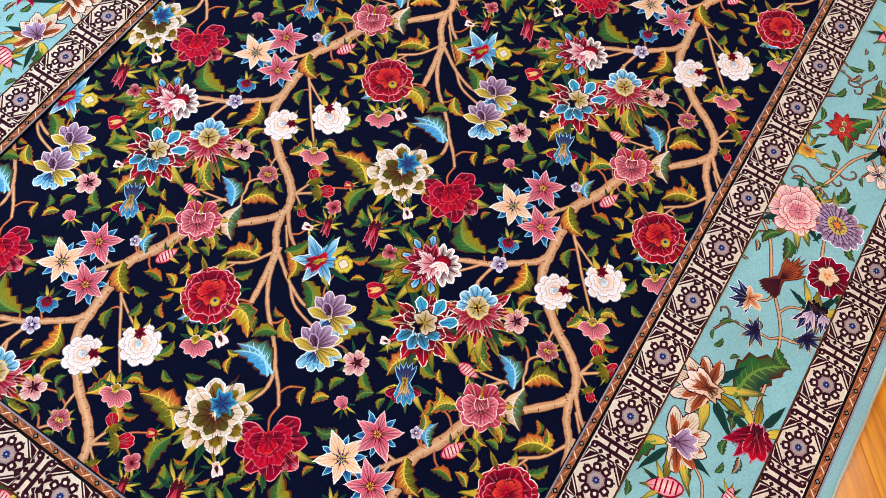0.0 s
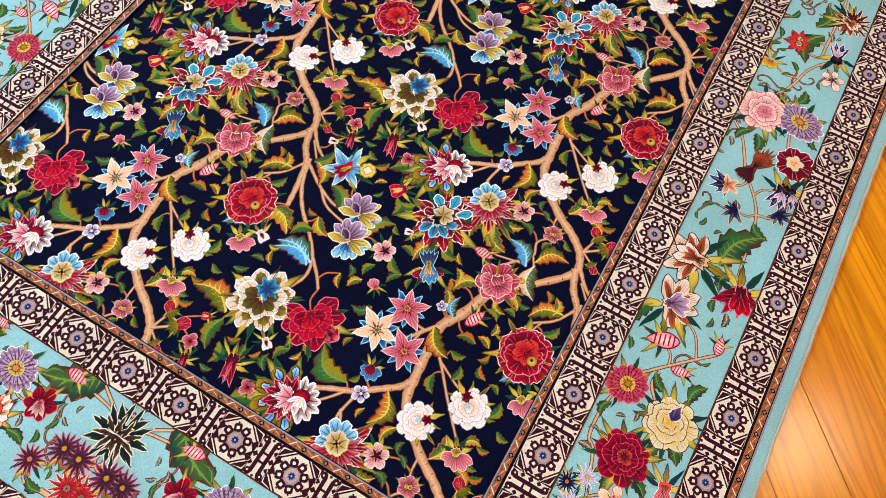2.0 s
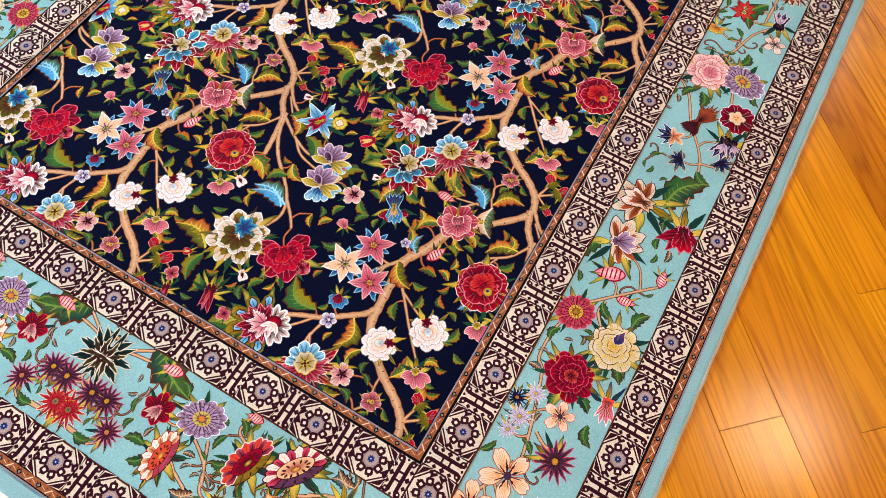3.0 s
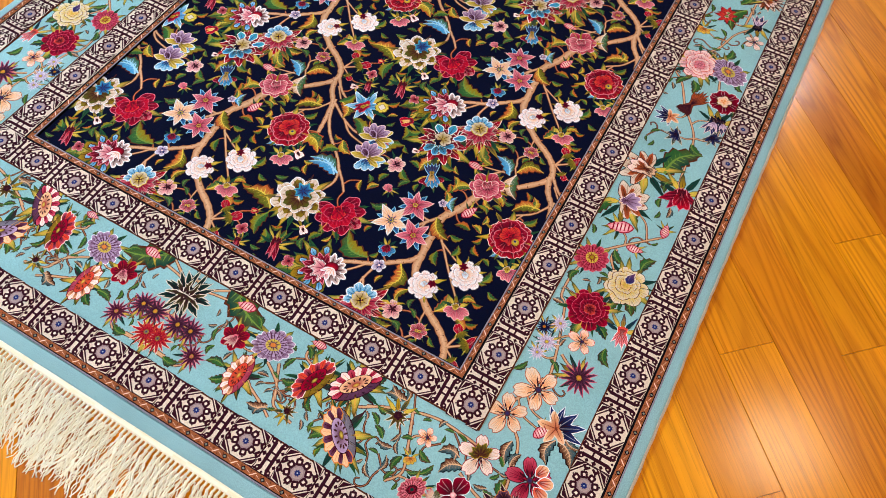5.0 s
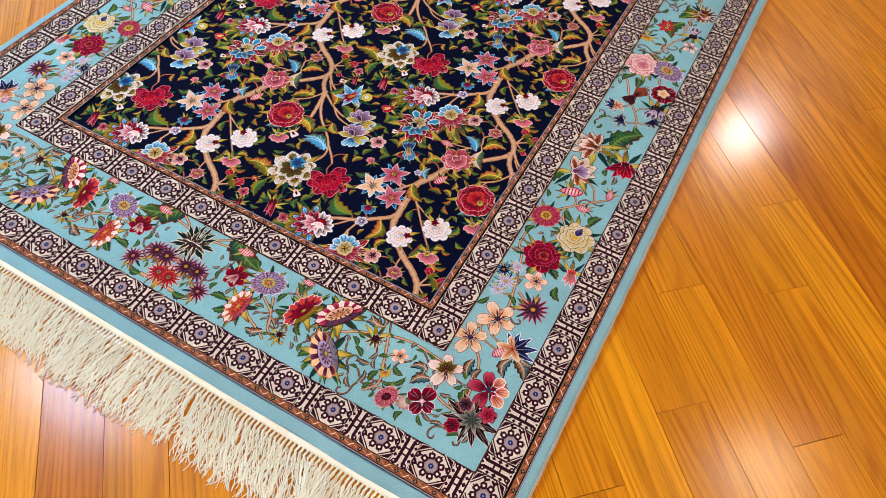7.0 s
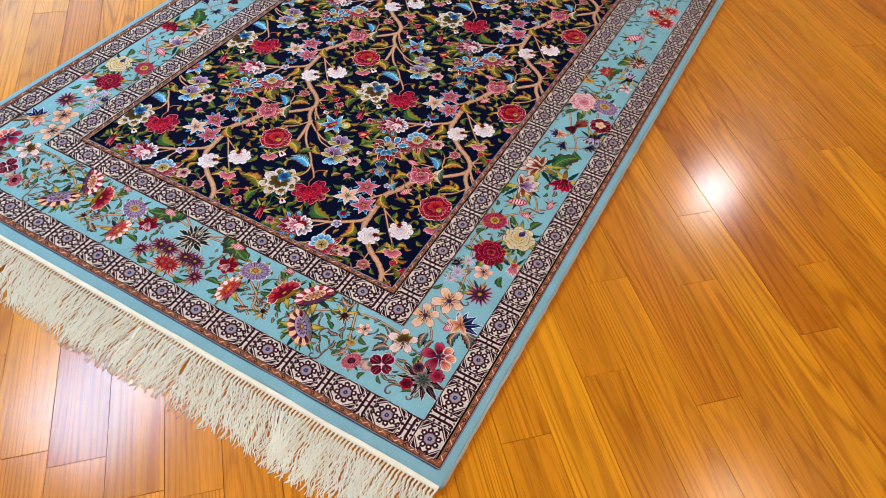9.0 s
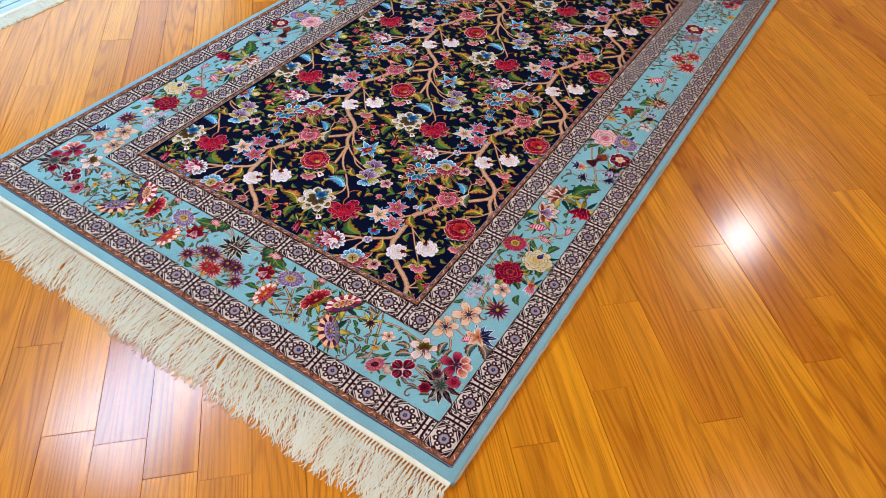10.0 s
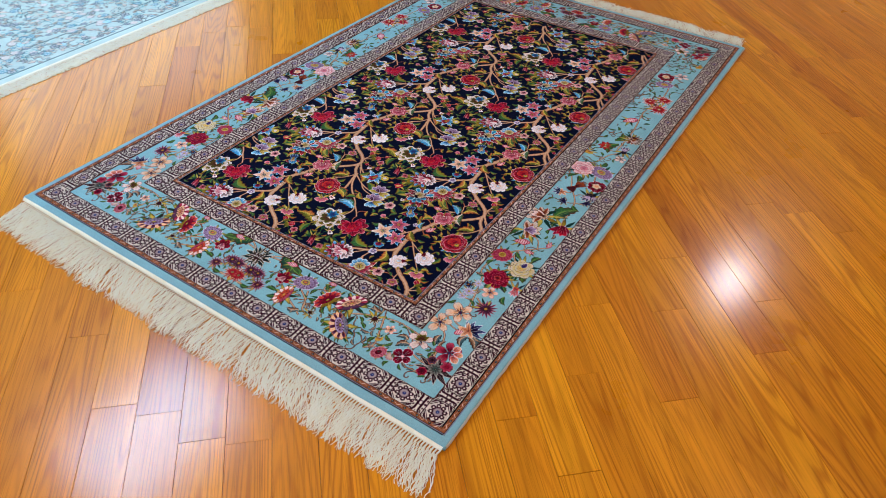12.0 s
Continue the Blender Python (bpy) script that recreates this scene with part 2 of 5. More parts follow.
def bloom(w, rings, z=0.0, cx=0.0, cy=0.0):
    """Rings of petals: count, root radius, length, half-width, kind, dye, deep dye, edge dye, span, first angle."""
    for count, at, length, width, kind, out, deep, edge, span, first in rings:
        step = span / (count if span >= 360 else max(1, count - 1))
        for i in range(count):
            wob = 1 + 0.10 * math.sin(7.3 * i + 3 * count + length * 9)
            petal(w, first + i * step, at, length * wob, width * wob, kind, z, out, deep, edge, 0.032, 5 if width > 0.2 else 3 if width > 0.13 else 1, cx, cy)
            z += 0.00001
        z += 0.00022
    return z


def dots(w, count, r, size, dye, z, cx=0.0, cy=0.0, edge=""):
    for i in range(count):
        a = 2 * math.pi * i / max(1, count)
        x, y = cx + r * math.cos(a), cy + r * math.sin(a)
        if edge:
            w.patch(ring(size * 1.4, 7, x, y), z, DYES[edge], DYES[edge], 0)
        w.patch(ring(size, 7, x, y), z + 0.0001, DYES[dye], DYES[dye], 0.0001)


def calyx(w, dye="green", back=180, size=0.5):
    for i, d in enumerate((-66, -30, 4, 36, 70)):
        petal(w, back + d, 0.30, size * (1.1 if i % 2 else 0.9), 0.13, "point", -0.0001, dye, ("yellow", "dark", "ochre")[i % 3], ("olive", "", "dark")[i % 3], 0.025, veins=1)


DRAW = {}


def draws(kind):
    def keep(f):
        DRAW[kind] = f
        return f
    return keep


# each motif is drawn to a radius of about 1, its tip along +x
@draws("peony")
def m_peony(w):
    calyx(w, "green", 200, 1.0)
    calyx(w, "ochre", 40, 1.0)
    calyx(w, "green", -60, 0.9)
    z = bloom(w, [(8, 0.42, 0.58, 0.35, "notch", "red", "wine", "blush", 360, 0)])
    z = bloom(w, [(6, 0.26, 0.52, 0.34, "round", "crimson", "wine", "pink", 360, 22)], z, 0.06, 0.08)
    z = bloom(w, [(5, 0.16, 0.50, 0.28, "notch", "red", "wine", "pink", 260, 60)], z, -0.08, 0.06)
    z = bloom(w, [(4, 0.0, 0.50, 0.22, "frill", "coral", "crimson", "red", 200, 100)], z, 0.06, -0.02)
    z = bloom(w, [(3, 0.0, 0.40, 0.18, "frill", "coral", "red", "wine", 120, -40)], z, 0.08, 0.0)
    w.patch(ring(0.17, 8, -0.30, -0.14), z, DYES["yellow"], DYES["ochre"])
    w.patch(ring(0.06, 7, -0.26, -0.14), z + 0.0002, DYES["indigo"], DYES["indigo"])


@draws("peony_side")
def m_peony_side(w):
    calyx(w, "green", 20, 1.0)
    z = bloom(w, [(7, 0.10, 0.92, 0.30, "round", "crimson", "wine", "pink", 230, -115),
                  (6, 0.0, 0.72, 0.27, "round", "red", "crimson", "rose", 210, -105),
                  (5, -0.12, 0.62, 0.20, "round", "crimson", "wine", "rose", 170, -85),
                  (3, -0.22, 0.60, 0.15, "frill", "red", "crimson", "coral", 70, -35)])


@draws("lotus")
def m_lotus(w):
    calyx(w, "green", 30, 1.0)
    calyx(w, "ochre", -50, 1.0)
    calyx(w, "brown", 100, 0.9)
    z = 0.0
    for count, at, size, wide, span, dye in ((8, 0.30, 0.68, 0.26, 315, "gold"), (5, 0.04, 0.66, 0.27, 210, "olive")):
        z = bloom(w, [(count, at, size, wide, "round", "cream", "pale", "white", span, -span / 2)], z)
        z = bloom(w, [(count, at + 0.03, size * 0.72, wide * 0.62, "round", dye, "brown", "", span, -span / 2)], z)
    bloom(w, [(7, 0.0, 0.36, 0.10, "point", "blue", "indigo", "aqua", 360, 8)], z, -0.28, 0.06)


@draws("pink_peony")
def m_pink_peony(w):
    calyx(w, "ochre", 60, 1.0)
    calyx(w, "olive", 170, 0.9)
    bloom(w, [(7, 0.30, 0.66, 0.30, "round", "rose", "crimson", "blush", 300, -150),
              (5, 0.10, 0.62, 0.29, "round", "pink", "crimson", "blush", 220, -110),
              (4, -0.24, 0.66, 0.25, "round", "rose", "wine", "pink", 150, -75),
              (2, -0.40, 0.56, 0.22, "round", "pink", "crimson", "blush", 60, -30)])


@draws("palm_fan")
def m_palm_fan(w):
    calyx(w, "olive", 15, 1.05)
    calyx(w, "green", -30, 0.9)
    z = bloom(w, [(9, 0.14, 0.44, 0.085, "round", "blush", "wine", "white", 220, 70)], 0.0, -0.30)
    z = bloom(w, [(6, 0.32, 0.62, 0.18, "round", "ochre", "brown", "olive", 190, -95)], z)
    z = bloom(w, [(6, 0.52, 0.30, 0.09, "round", "sky", "blue", "wine", 190, -95)], z)
    z = bloom(w, [(8, 0.06, 0.56, 0.15, "point", "crimson", "wine", "pink", 210, -105)], z)
    z = bloom(w, [(5, -0.02, 0.50, 0.12, "point", "blush", "rose", "white", 150, -40)], z, -0.12)
    w.patch(ring(0.25, 10, -0.34, -0.06, 0.85), z, DYES["red"], DYES["wine"])
    z = bloom(w, [(4, 0.0, 0.42, 0.08, "point", "white", "blush", "", 90, 20)], z + 0.0002, -0.38, -0.05)


@draws("palm_blue")
def m_palm_blue(w):
    calyx(w, "olive", 20, 1.05)
    calyx(w, "green", -120, 1.0)
    z = bloom(w, [(10, 0.36, 0.62, 0.20, "point", "red", "wine", "blush", 300, -120)])
    z = bloom(w, [(7, 0.26, 0.36, 0.16, "frill", "crimson", "wine", "cream", 280, -110)], z)
    z = bloom(w, [(4, 0.14, 0.46, 0.13, "frill", "blue", "slate", "sky", 130, -50)], z, 0.10, -0.14)
    z = bloom(w, [(3, 0.30, 0.46, 0.13, "frill", "aqua", "blue", "white", 100, 110)], z, -0.06, 0.10)
    z = bloom(w, [(5, 0.0, 0.34, 0.12, "round", "cream", "ochre", "brown", 220, 20)], z, -0.08)


@draws("palm_star")
def m_palm_star(w):
    calyx(w, "ochre", 45, 1.1)
    calyx(w, "green", -45, 1.1)
    z = bloom(w, [(8, 0.16, 0.82, 0.21, "point", "red", "wine", "blush", 220, -110)])
    z = bloom(w, [(7, 0.10, 0.56, 0.18, "point", "rose", "crimson", "cream", 200, -100)], z)
    z = bloom(w, [(5, 0.22, 0.40, 0.15, "frill", "sky", "blue", "white", 150, 105)], z, -0.14)
    z = bloom(w, [(7, 0.08, 0.26, 0.13, "round", "cream", "ochre", "yellow", 360, 0)], z, -0.10)
    dots(w, 4, 0.08, 0.04, "brown", z, -0.10)


@draws("carnation")
def m_carnation(w):
    calyx(w, "ochre", 150, 0.9)
    z = bloom(w, [(8, 0.40, 0.52, 0.27, "frill", "white", "blush", "lav", 290, -145),
                  (6, 0.18, 0.50, 0.28, "frill", "white", "blush", "lav", 260, -125),
                  (4, 0.0, 0.46, 0.26, "frill", "white", "peach", "lav", 220, -110)])
    z = bloom(w, [(5, -0.20, 0.40, 0.10, "frill", "white", "sky", "lav", 160, -80)], z)
    bloom(w, [(6, 0.0, 0.28, 0.09, "point", "crimson", "wine", "", 360, 0)], z, -0.48, 0.05)


@draws("bell")
def m_bell(w):
    calyx(w, "green", 180, 0.7)
    z = bloom(w, [(5, 0.05, 0.90, 0.24, "round", "pink", "rose", "blush", 130, -65),
                  (5, -0.30, 0.50, 0.13, "round", "yellow", "ochre", "cream", 130, -65)])


def star(w, out, deep, edge, between, heart):
    z = bloom(w, [(5, 0.30, 0.62, 0.13, "point", between, "indigo", "sky", 360, 36),
                  (5, 0.02, 0.98, 0.26, "point", out, deep, edge, 360, 0)])
    bloom(w, [(10, 0.0, 0.40, 0.03, "point", heart, heart, "", 360, 0)], z)
    dots(w, 5, 0.11, 0.06, "yellow", z + 0.0002, 0, 0, heart)


@draws("star_cream")
def m_star_cream(w):
    star(w, "cream", "peach", "white", "blue", "indigo")


@draws("star_pink")
def m_star_pink(w):
    star(w, "pink", "rose", "blush", "blue", "crimson")


@draws("bud_blue")
def m_bud_blue(w):
    calyx(w, "dark", 180, 0.8)
    bloom(w, [(5, -0.1, 1.0, 0.28, "round", "blue", "indigo", "sky", 150, -75), (4, -0.3, 0.8, 0.22, "round", "crimson", "wine", "rose", 110, -55)])


@draws("iris")
def m_iris(w):
    z = bloom(w, [(5, 0.12, 0.72, 0.19, "frill", "sky", "blue", "white", 120, -100)])
    z = bloom(w, [(4, 0.08, 0.50, 0.16, "frill", "blue", "indigo", "sky", 110, -90)], z)
    z = bloom(w, [(3, -0.05, 0.95, 0.15, "round", "yellow", "ochre", "cream", 70, -15)], z, -0.10)
    z = bloom(w, [(4, 0.05, 0.78, 0.17, "round", "lilac", "purple", "blush", 100, 60)], z, -0.12)
    petal(w, 195, 0.0, 0.85, 0.17, "round", z, "yellow", "ochre", "cream")
    petal(w, 150, 0.05, 0.5, 0.13, "round", z + 0.0003, "purple", "maroon", "lilac")


@draws("star_blue")
def m_star_blue(w):
    calyx(w, "green", 150, 0.9)
    z = bloom(w, [(6, 0.05, 0.95, 0.20, "point", "sky", "blue", "white", 300, -150)])
    bloom(w, [(3, -0.55, 0.9, 0.16, "round", "red", "crimson", "rose", 60, 150), (1, -0.3, 0.5, 0.10, "point", "yellow", "ochre", "", 360, 180)], z)


@draws("head_yellow")
def m_head_yellow(w):
    bloom(w, [(5, -0.9, 1.2, 0.30, "round", "crimson", "wine", "rose", 60, -30)])
    dots(w, 8, 0.5, 0.26, "yellow", 0.0005, 0.1, 0, "ochre")
    dots(w, 4, 0.2, 0.22, "cream", 0.0008, 0.1, 0, "ochre")


@draws("heart")
def m_heart(w):
    calyx(w, "green", 180, 1.1)
    bloom(w, [(3, -0.6, 1.5, 0.42, "round", "red", "crimson", "pink", 60, -30), (2, -0.3, 0.9, 0.16, "point", "yellow", "peach", "", 30, -15)])


@draws("berry")
def m_berry(w):
    calyx(w, "green", 180, 1.2)
    z = bloom(w, [(3, -0.9, 1.9, 0.48, "round", "red", "crimson", "blush", 50, -25)])
    bloom(w, [(5, -1.2, 1.1, 0.20, "point", "ochre", "olive", "", 100, -50)], z)


@draws("tulip")
def m_tulip(w):
    calyx(w, "green", 0, 1.1)
    z = bloom(w, [(5, 0.35, 0.55, 0.20, "round", "crimson", "wine", "pink", 110, -55),
                  (5, -0.9, 1.75, 0.17, "round", "blue", "indigo", "sky", 66, -33),
                  (4, -0.3, 0.95, 0.10, "point", "peach", "ochre", "", 50, -25)])


@draws("blossom_white")
def m_blossom_white(w):
    calyx(w, "green", 200, 1.2)
    z = bloom(w, [(5, 0.1, 0.85, 0.34, "notch", "cream", "pink", "blush", 360, 0)])
    bloom(w, [(5, 0.0, 0.5, 0.09, "point", "wine", "maroon", "", 360, 36)], z)


@draws("small_star")
def m_small_star(w):
    z = bloom(w, [(5, 0.15, 0.8, 0.36, "round", "white", "lilac", "grey", 360, 0)])
    bloom(w, [(5, 0.0, 0.62, 0.09, "point", "indigo", "indigo", "", 360, 36)], z)
    dots(w, 1, 0, 0.16, "blush", z + 0.0003)


@draws("small_pink")
def m_small_pink(w):
    calyx(w, "olive", 200, 1.1)
    z = bloom(w, [(5, 0.1, 0.85, 0.36, "round", "pink", "crimson", "white", 360, 0)])
    dots(w, 5, 0.14, 0.08, "yellow", z, 0, 0, "crimson")


@draws("stripe_bud")
def m_stripe_bud(w):
    calyx(w, "olive", 180, 1.2)
    pts = petal_shape(2.0, 0.48, "round")
    pts = [(x - 1, y) for x, y in pts]
    w.patch(grow(pts, 0.1), 0, DYES["crimson"], DYES["crimson"], 0)
    w.patch(pts, 0.0002, DYES["blush"], DYES["pink"])
    for i in range(5):
        x = -0.65 + i * 0.3
        w.face([(x, -0.36, 0.0005), (x + 0.1, -0.36, 0.0005), (x + 0.26, 0.36, 0.0005), (x + 0.16, 0.36, 0.0005)], [DYES["crimson"]] * 4)


@draws("blossom_pink")
def m_blossom_pink(w):
    calyx(w, "green", 200, 1.3)
    z = bloom(w, [(4, 0.05, 0.9, 0.42, "round", "pink", "crimson", "blush", 360, 20)])
    dots(w, 1, 0, 0.2, "wine", z)


@draws("bud_red")
def m_bud_red(w):
    calyx(w, "green", 180, 1.2)
    calyx(w, "dark", 150, 0.9)
    bloom(w, [(3, -0.7, 1.7, 0.26, "point", "crimson", "wine", "pink", 40, -20), (1, -0.4, 1.2, 0.12, "point", "pink", "red", "", 360, 0)])


@draws("bud_white")
def m_bud_white(w):
    calyx(w, "green", 180, 1.2)
    bloom(w, [(3, -0.6, 1.5, 0.34, "round", "white", "blush", "crimson", 60, -30), (1, -0.3, 0.9, 0.2, "point", "wine", "maroon", "", 360, 0)])


@draws("bud_pink")
def m_bud_pink(w):
    calyx(w, "green", 180, 1.2)
    bloom(w, [(4, -0.5, 1.4, 0.34, "round", "pink", "rose", "blush", 90, -45)])


# motifs of the pale blue border
def m_rose(w, out, deep, edge, heart):
    calyx(w, "dark", 180, 1.1)
    calyx(w, "green", -60, 1.1)
    calyx(w, "dark", 60, 1.1)
    z = bloom(w, [(7, 0.30, 0.70, 0.36, "round", out, deep, edge, 360, 0),
                  (6, 0.14, 0.60, 0.32, "round", out, deep, edge, 360, 25),
                  (5, 0.04, 0.44, 0.25, "round", out, deep, edge, 360, 5),
                  (4, 0.0, 0.28, 0.16, "round", heart, deep, edge, 360, 40)])


@draws("rose_red")
def m_rose_red(w):
    m_rose(w, "crimson", "wine", "rose", "coral")


@draws("rose_dark")
def m_rose_dark(w):
    z = bloom(w, [(6, 0.12, 0.86, 0.38, "notch", "crimson", "wine", "white", 360, 0)])
    z = bloom(w, [(5, 0.0, 0.44, 0.18, "frill", "cream", "peach", "ochre", 360, 12)], z)
    dots(w, 3, 0.1, 0.07, "orange", z)


@draws("rose_pink")
def m_rose_pink(w):
    m_rose(w, "blush", "pink", "coral", "pink")


@draws("rose_cream")
def m_rose_cream(w):
    m_rose(w, "cream", "yellow", "brown", "peach")
    petal(w, 70, 0.1, 0.6, 0.2, "point", 0.0012, "purple", "indigo", "cream")


def m_poppy(w, out, deep, edge, heart, eye):
    calyx(w, "dark", 200, 1.2)
    calyx(w, "green", 130, 1.1)
    z = bloom(w, [(13, 0.46, 0.52, 0.20, "round", out, deep, edge, 360, 0)])
    w.patch(ring(0.70, 20), z, blend(DYES[deep], DYES[out], 0.5), DYES[out])
    z = bloom(w, [(22, 0.30, 0.52, 0.022, "point", deep, deep, "", 360, 5)], z + 0.0002)
    w.patch(ring(0.36, 14), z, DYES[deep], DYES[heart])
    z = bloom(w, [(11, 0.06, 0.34, 0.05, "point", heart, deep, "", 360, 0)], z + 0.0002)
    w.patch(ring(0.15, 10), z, DYES[eye], DYES[eye])
    dots(w, 7, 0.24, 0.04, heart, z + 0.0002)


def m_fan(w, first, second, edge, cup, heart, deep, side=1):
    """A poppy seen from the side: a striped scalloped fan over a shaded cup, its long axis along x."""
    for a, d in ((150, "green"), (20, "dark"), (-40, "green"), (215, "wine")):
        calyx(w, d, side * a, 1.05)
    z = 0.0002
    w.patch(grow(ring(0.95, 20, 0, -0.12 * side, 0.50), 0.04), z, DYES["maroon"], DYES["maroon"], 0)
    w.patch(ring(0.95, 20, 0, -0.12 * side, 0.50), z + 0.0001, DYES[cup], blend(DYES[cup], DYES["maroon"], 0.5), 0)
    for i in range(13):
        a = -14 + 208 * i / 12
        cx, cy = 0.50 * math.cos(radians(a)), side * 0.26 * math.sin(radians(a))
        petal(w, side * a, 0.0, 0.50 + 0.06 * (i % 2), 0.155, "round", z + 0.0003 + 0.00001 * i, second if i % 2 else first, deep if i % 2 == 0 else second, edge, 0.04, 1, cx, cy)
    w.patch(grow(ring(0.62, 18, 0, 0.03 * side, 0.52), 0.03), z + 0.0008, DYES["maroon"], DYES["maroon"], 0)
    w.patch(ring(0.62, 18, 0, 0.03 * side, 0.52), z + 0.0009, DYES[deep], DYES[heart], 0)
    for i in range(12):
        a = 30 * i
        x, y = 0.42 * math.cos(radians(a)), -0.02 * side + 0.22 * math.sin(radians(a))
        w.patch(turned(ring(0.09, 5, squash=0.45), a, x, y), z + 0.0011, DYES["brown"], DYES["maroon"], 0)
    w.patch(ring(0.17, 9, 0, -0.04 * side, 0.6), z + 0.0012, DYES["yellow"], DYES[deep], 0)


@draws("poppy_pink")
def m_poppy_pink(w):
    m_poppy(w, "rose", "crimson", "pink", "yellow", "ochre")


@draws("poppy_red")
def m_poppy_red(w):
    m_fan(w, "rose", "coral", "blush", "ochre", "crimson", "wine")


@draws("poppy_stripe")
def m_poppy_stripe(w):
    m_fan(w, "rose", "blush", "maroon", "purple", "peach", "crimson")


@draws("poppy_purple")
def m_poppy_purple(w):
    m_fan(w, "purple", "peach", "orange", "grey", "lilac", "wine", -1)


@draws("poppy_orange")
def m_poppy_orange(w):
    m_fan(w, "peach", "blush", "crimson", "rose", "coral", "rust")


@draws("poppy_small")
def m_poppy_small(w):
    m_poppy(w, "pink", "crimson", "cream", "black", "dark")


@draws("mauve")
def m_mauve(w):
    m_poppy(w, "lilac", "purple", "white", "yellow", "orange")


@draws("orchid")
def m_orchid(w, out="cream", deep="peach", edge="rust"):
    z = bloom(w, [(5, 0.12, 0.88, 0.27, "notch", out, deep, edge, 360, 18)])
    z = bloom(w, [(10, 0.1, 0.46, 0.03, "point", "wine", "maroon", "", 360, 0)], z)
    w.patch(ring(0.15, 9), z, DYES["indigo"], DYES["brown"])


@draws("orchid_pink")
def m_orchid_pink(w):
    m_orchid(w, "blush", "cream", "crimson")
    bloom(w, [(5, 0.0, 0.55, 0.17, "point", "olive", "brown", "ochre", 140, 110)], 0.0009)


@draws("mauve_magenta")
def m_mauve_magenta(w):
    m_orchid(w, "rose", "crimson", "wine")
    bloom(w, [(3, 0.3, 0.7, 0.26, "round", "peach", "coral", "white", 90, 20)], 0.0006)


@draws("pansy_red")
def m_pansy_red(w):
    bloom(w, [(4, 0.06, 0.94, 0.42, "notch", "crimson", "wine", "white", 360, 45)])
    w.patch(ring(0.16, 8), 0.0008, DYES["blush"], DYES["pink"])


@draws("fan_stripe")
def m_fan_stripe(w):
    bloom(w, [(7, 0.1, 0.95, 0.15, "round", "crimson", "cream", "pink", 170, -85), (5, -0.7, 0.9, 0.15, "point", "cream", "olive", "", 90, -45)])


def m_aster(w, out, deep, edge, heart):
    calyx(w, "dark", 220, 1.1)
    z = bloom(w, [(15, 0.15, 0.86, 0.09, "point", out, deep, edge, 360, 0), (12, 0.05, 0.56, 0.07, "point", out, deep, "", 360, 10)])
    w.patch(ring(0.17, 9), z, DYES[heart], DYES["ochre"])


@draws("aster_maroon")
def m_aster_maroon(w):
    m_aster(w, "purple", "maroon", "rose", "orange")


@draws("aster_pink")
def m_aster_pink(w):
    m_aster(w, "coral", "crimson", "cream", "indigo")


@draws("aster_brown")
def m_aster_brown(w):
    m_aster(w, "brown", "maroon", "cream", "rust")


@draws("coral")
def m_coral(w):
    m_aster(w, "coral", "crimson", "blush", "cream")


@draws("small_maroon")
def m_small_maroon(w):
    m_aster(w, "purple", "wine", "pink", "rose")


@draws("daisy")
def m_daisy(w):
    m_aster(w, "white", "lilac", "", "yellow")


@draws("daisy_blue")
def m_daisy_blue(w):
    m_aster(w, "indigo", "black", "sky", "red")


@draws("blossom_peach")
def m_blossom_peach(w):
    m_orchid(w, "blush", "peach", "coral")


@draws("blossom_cream")
def m_blossom_cream(w):
    m_orchid(w, "cream", "blush", "brown")


@draws("blossom_yellow")
def m_blossom_yellow(w):
    calyx(w, "dark", 180, 1.1)
    bloom(w, [(4, -0.1, 1.0, 0.34, "round", "yellow", "orange", "brown", 120, -60)])


@draws("star_red")
def m_star_red(w):
    z = bloom(w, [(7, 0.05, 0.95, 0.2, "point", "crimson", "coral", "wine", 360, 0)])
    dots(w, 1, 0, 0.16, "mint", z, 0, 0, "cream")


@draws("iris_brown")
def m_iris_brown(w):
    calyx(w, "dark", 250, 1.0)
    z = bloom(w, [(6, -0.30, 1.22, 0.24, "round", "cream", "pale", "maroon", 190, -95)])
    z = bloom(w, [(6, -0.15, 0.92, 0.11, "round", "rust", "brown", "", 190, -89)], z)
    bloom(w, [(4, -0.25, 0.8, 0.13, "round", "lilac", "purple", "blush", 90, -45)], z)


@draws("lily_brown")
def m_lily_brown(w):
    calyx(w, "dark", 180, 1.1)
    z = bloom(w, [(6, -0.35, 1.30, 0.21, "round", "cream", "pale", "maroon", 170, -85)])
    z = bloom(w, [(6, -0.20, 1.00, 0.10, "round", "rust", "brown", "", 170, -79)], z)
    z = bloom(w, [(3, -0.45, 1.05, 0.20, "round", "blush", "pale", "maroon", 60, -30), (3, -0.30, 0.80, 0.09, "round", "rust", "brown", "", 60, -24)], z)


@draws("lily_blue")
def m_lily_blue(w):
    bloom(w, [(5, -0.3, 1.2, 0.2, "point", "indigo", "black", "white", 130, -65), (4, -0.2, 0.8, 0.13, "round", "peach", "rust", "cream", 200, 60)])


@draws("tulip_red")
def m_tulip_red(w):
    calyx(w, "dark", 180, 1.0)
    bloom(w, [(5, -0.4, 1.3, 0.28, "point", "crimson", "wine", "rose", 130, -65), (3, -0.4, 1.1, 0.2, "round", "red", "wine", "pink", 50, -25)])


@draws("tulip_white")
def m_tulip_white(w):
    calyx(w, "dark", 180, 1.2)
    bloom(w, [(6, 0.0, 0.95, 0.32, "round", "crimson", "wine", "coral", 300, -150), (4, -0.3, 1.0, 0.22, "point", "cream", "rose", "crimson", 80, -40)])


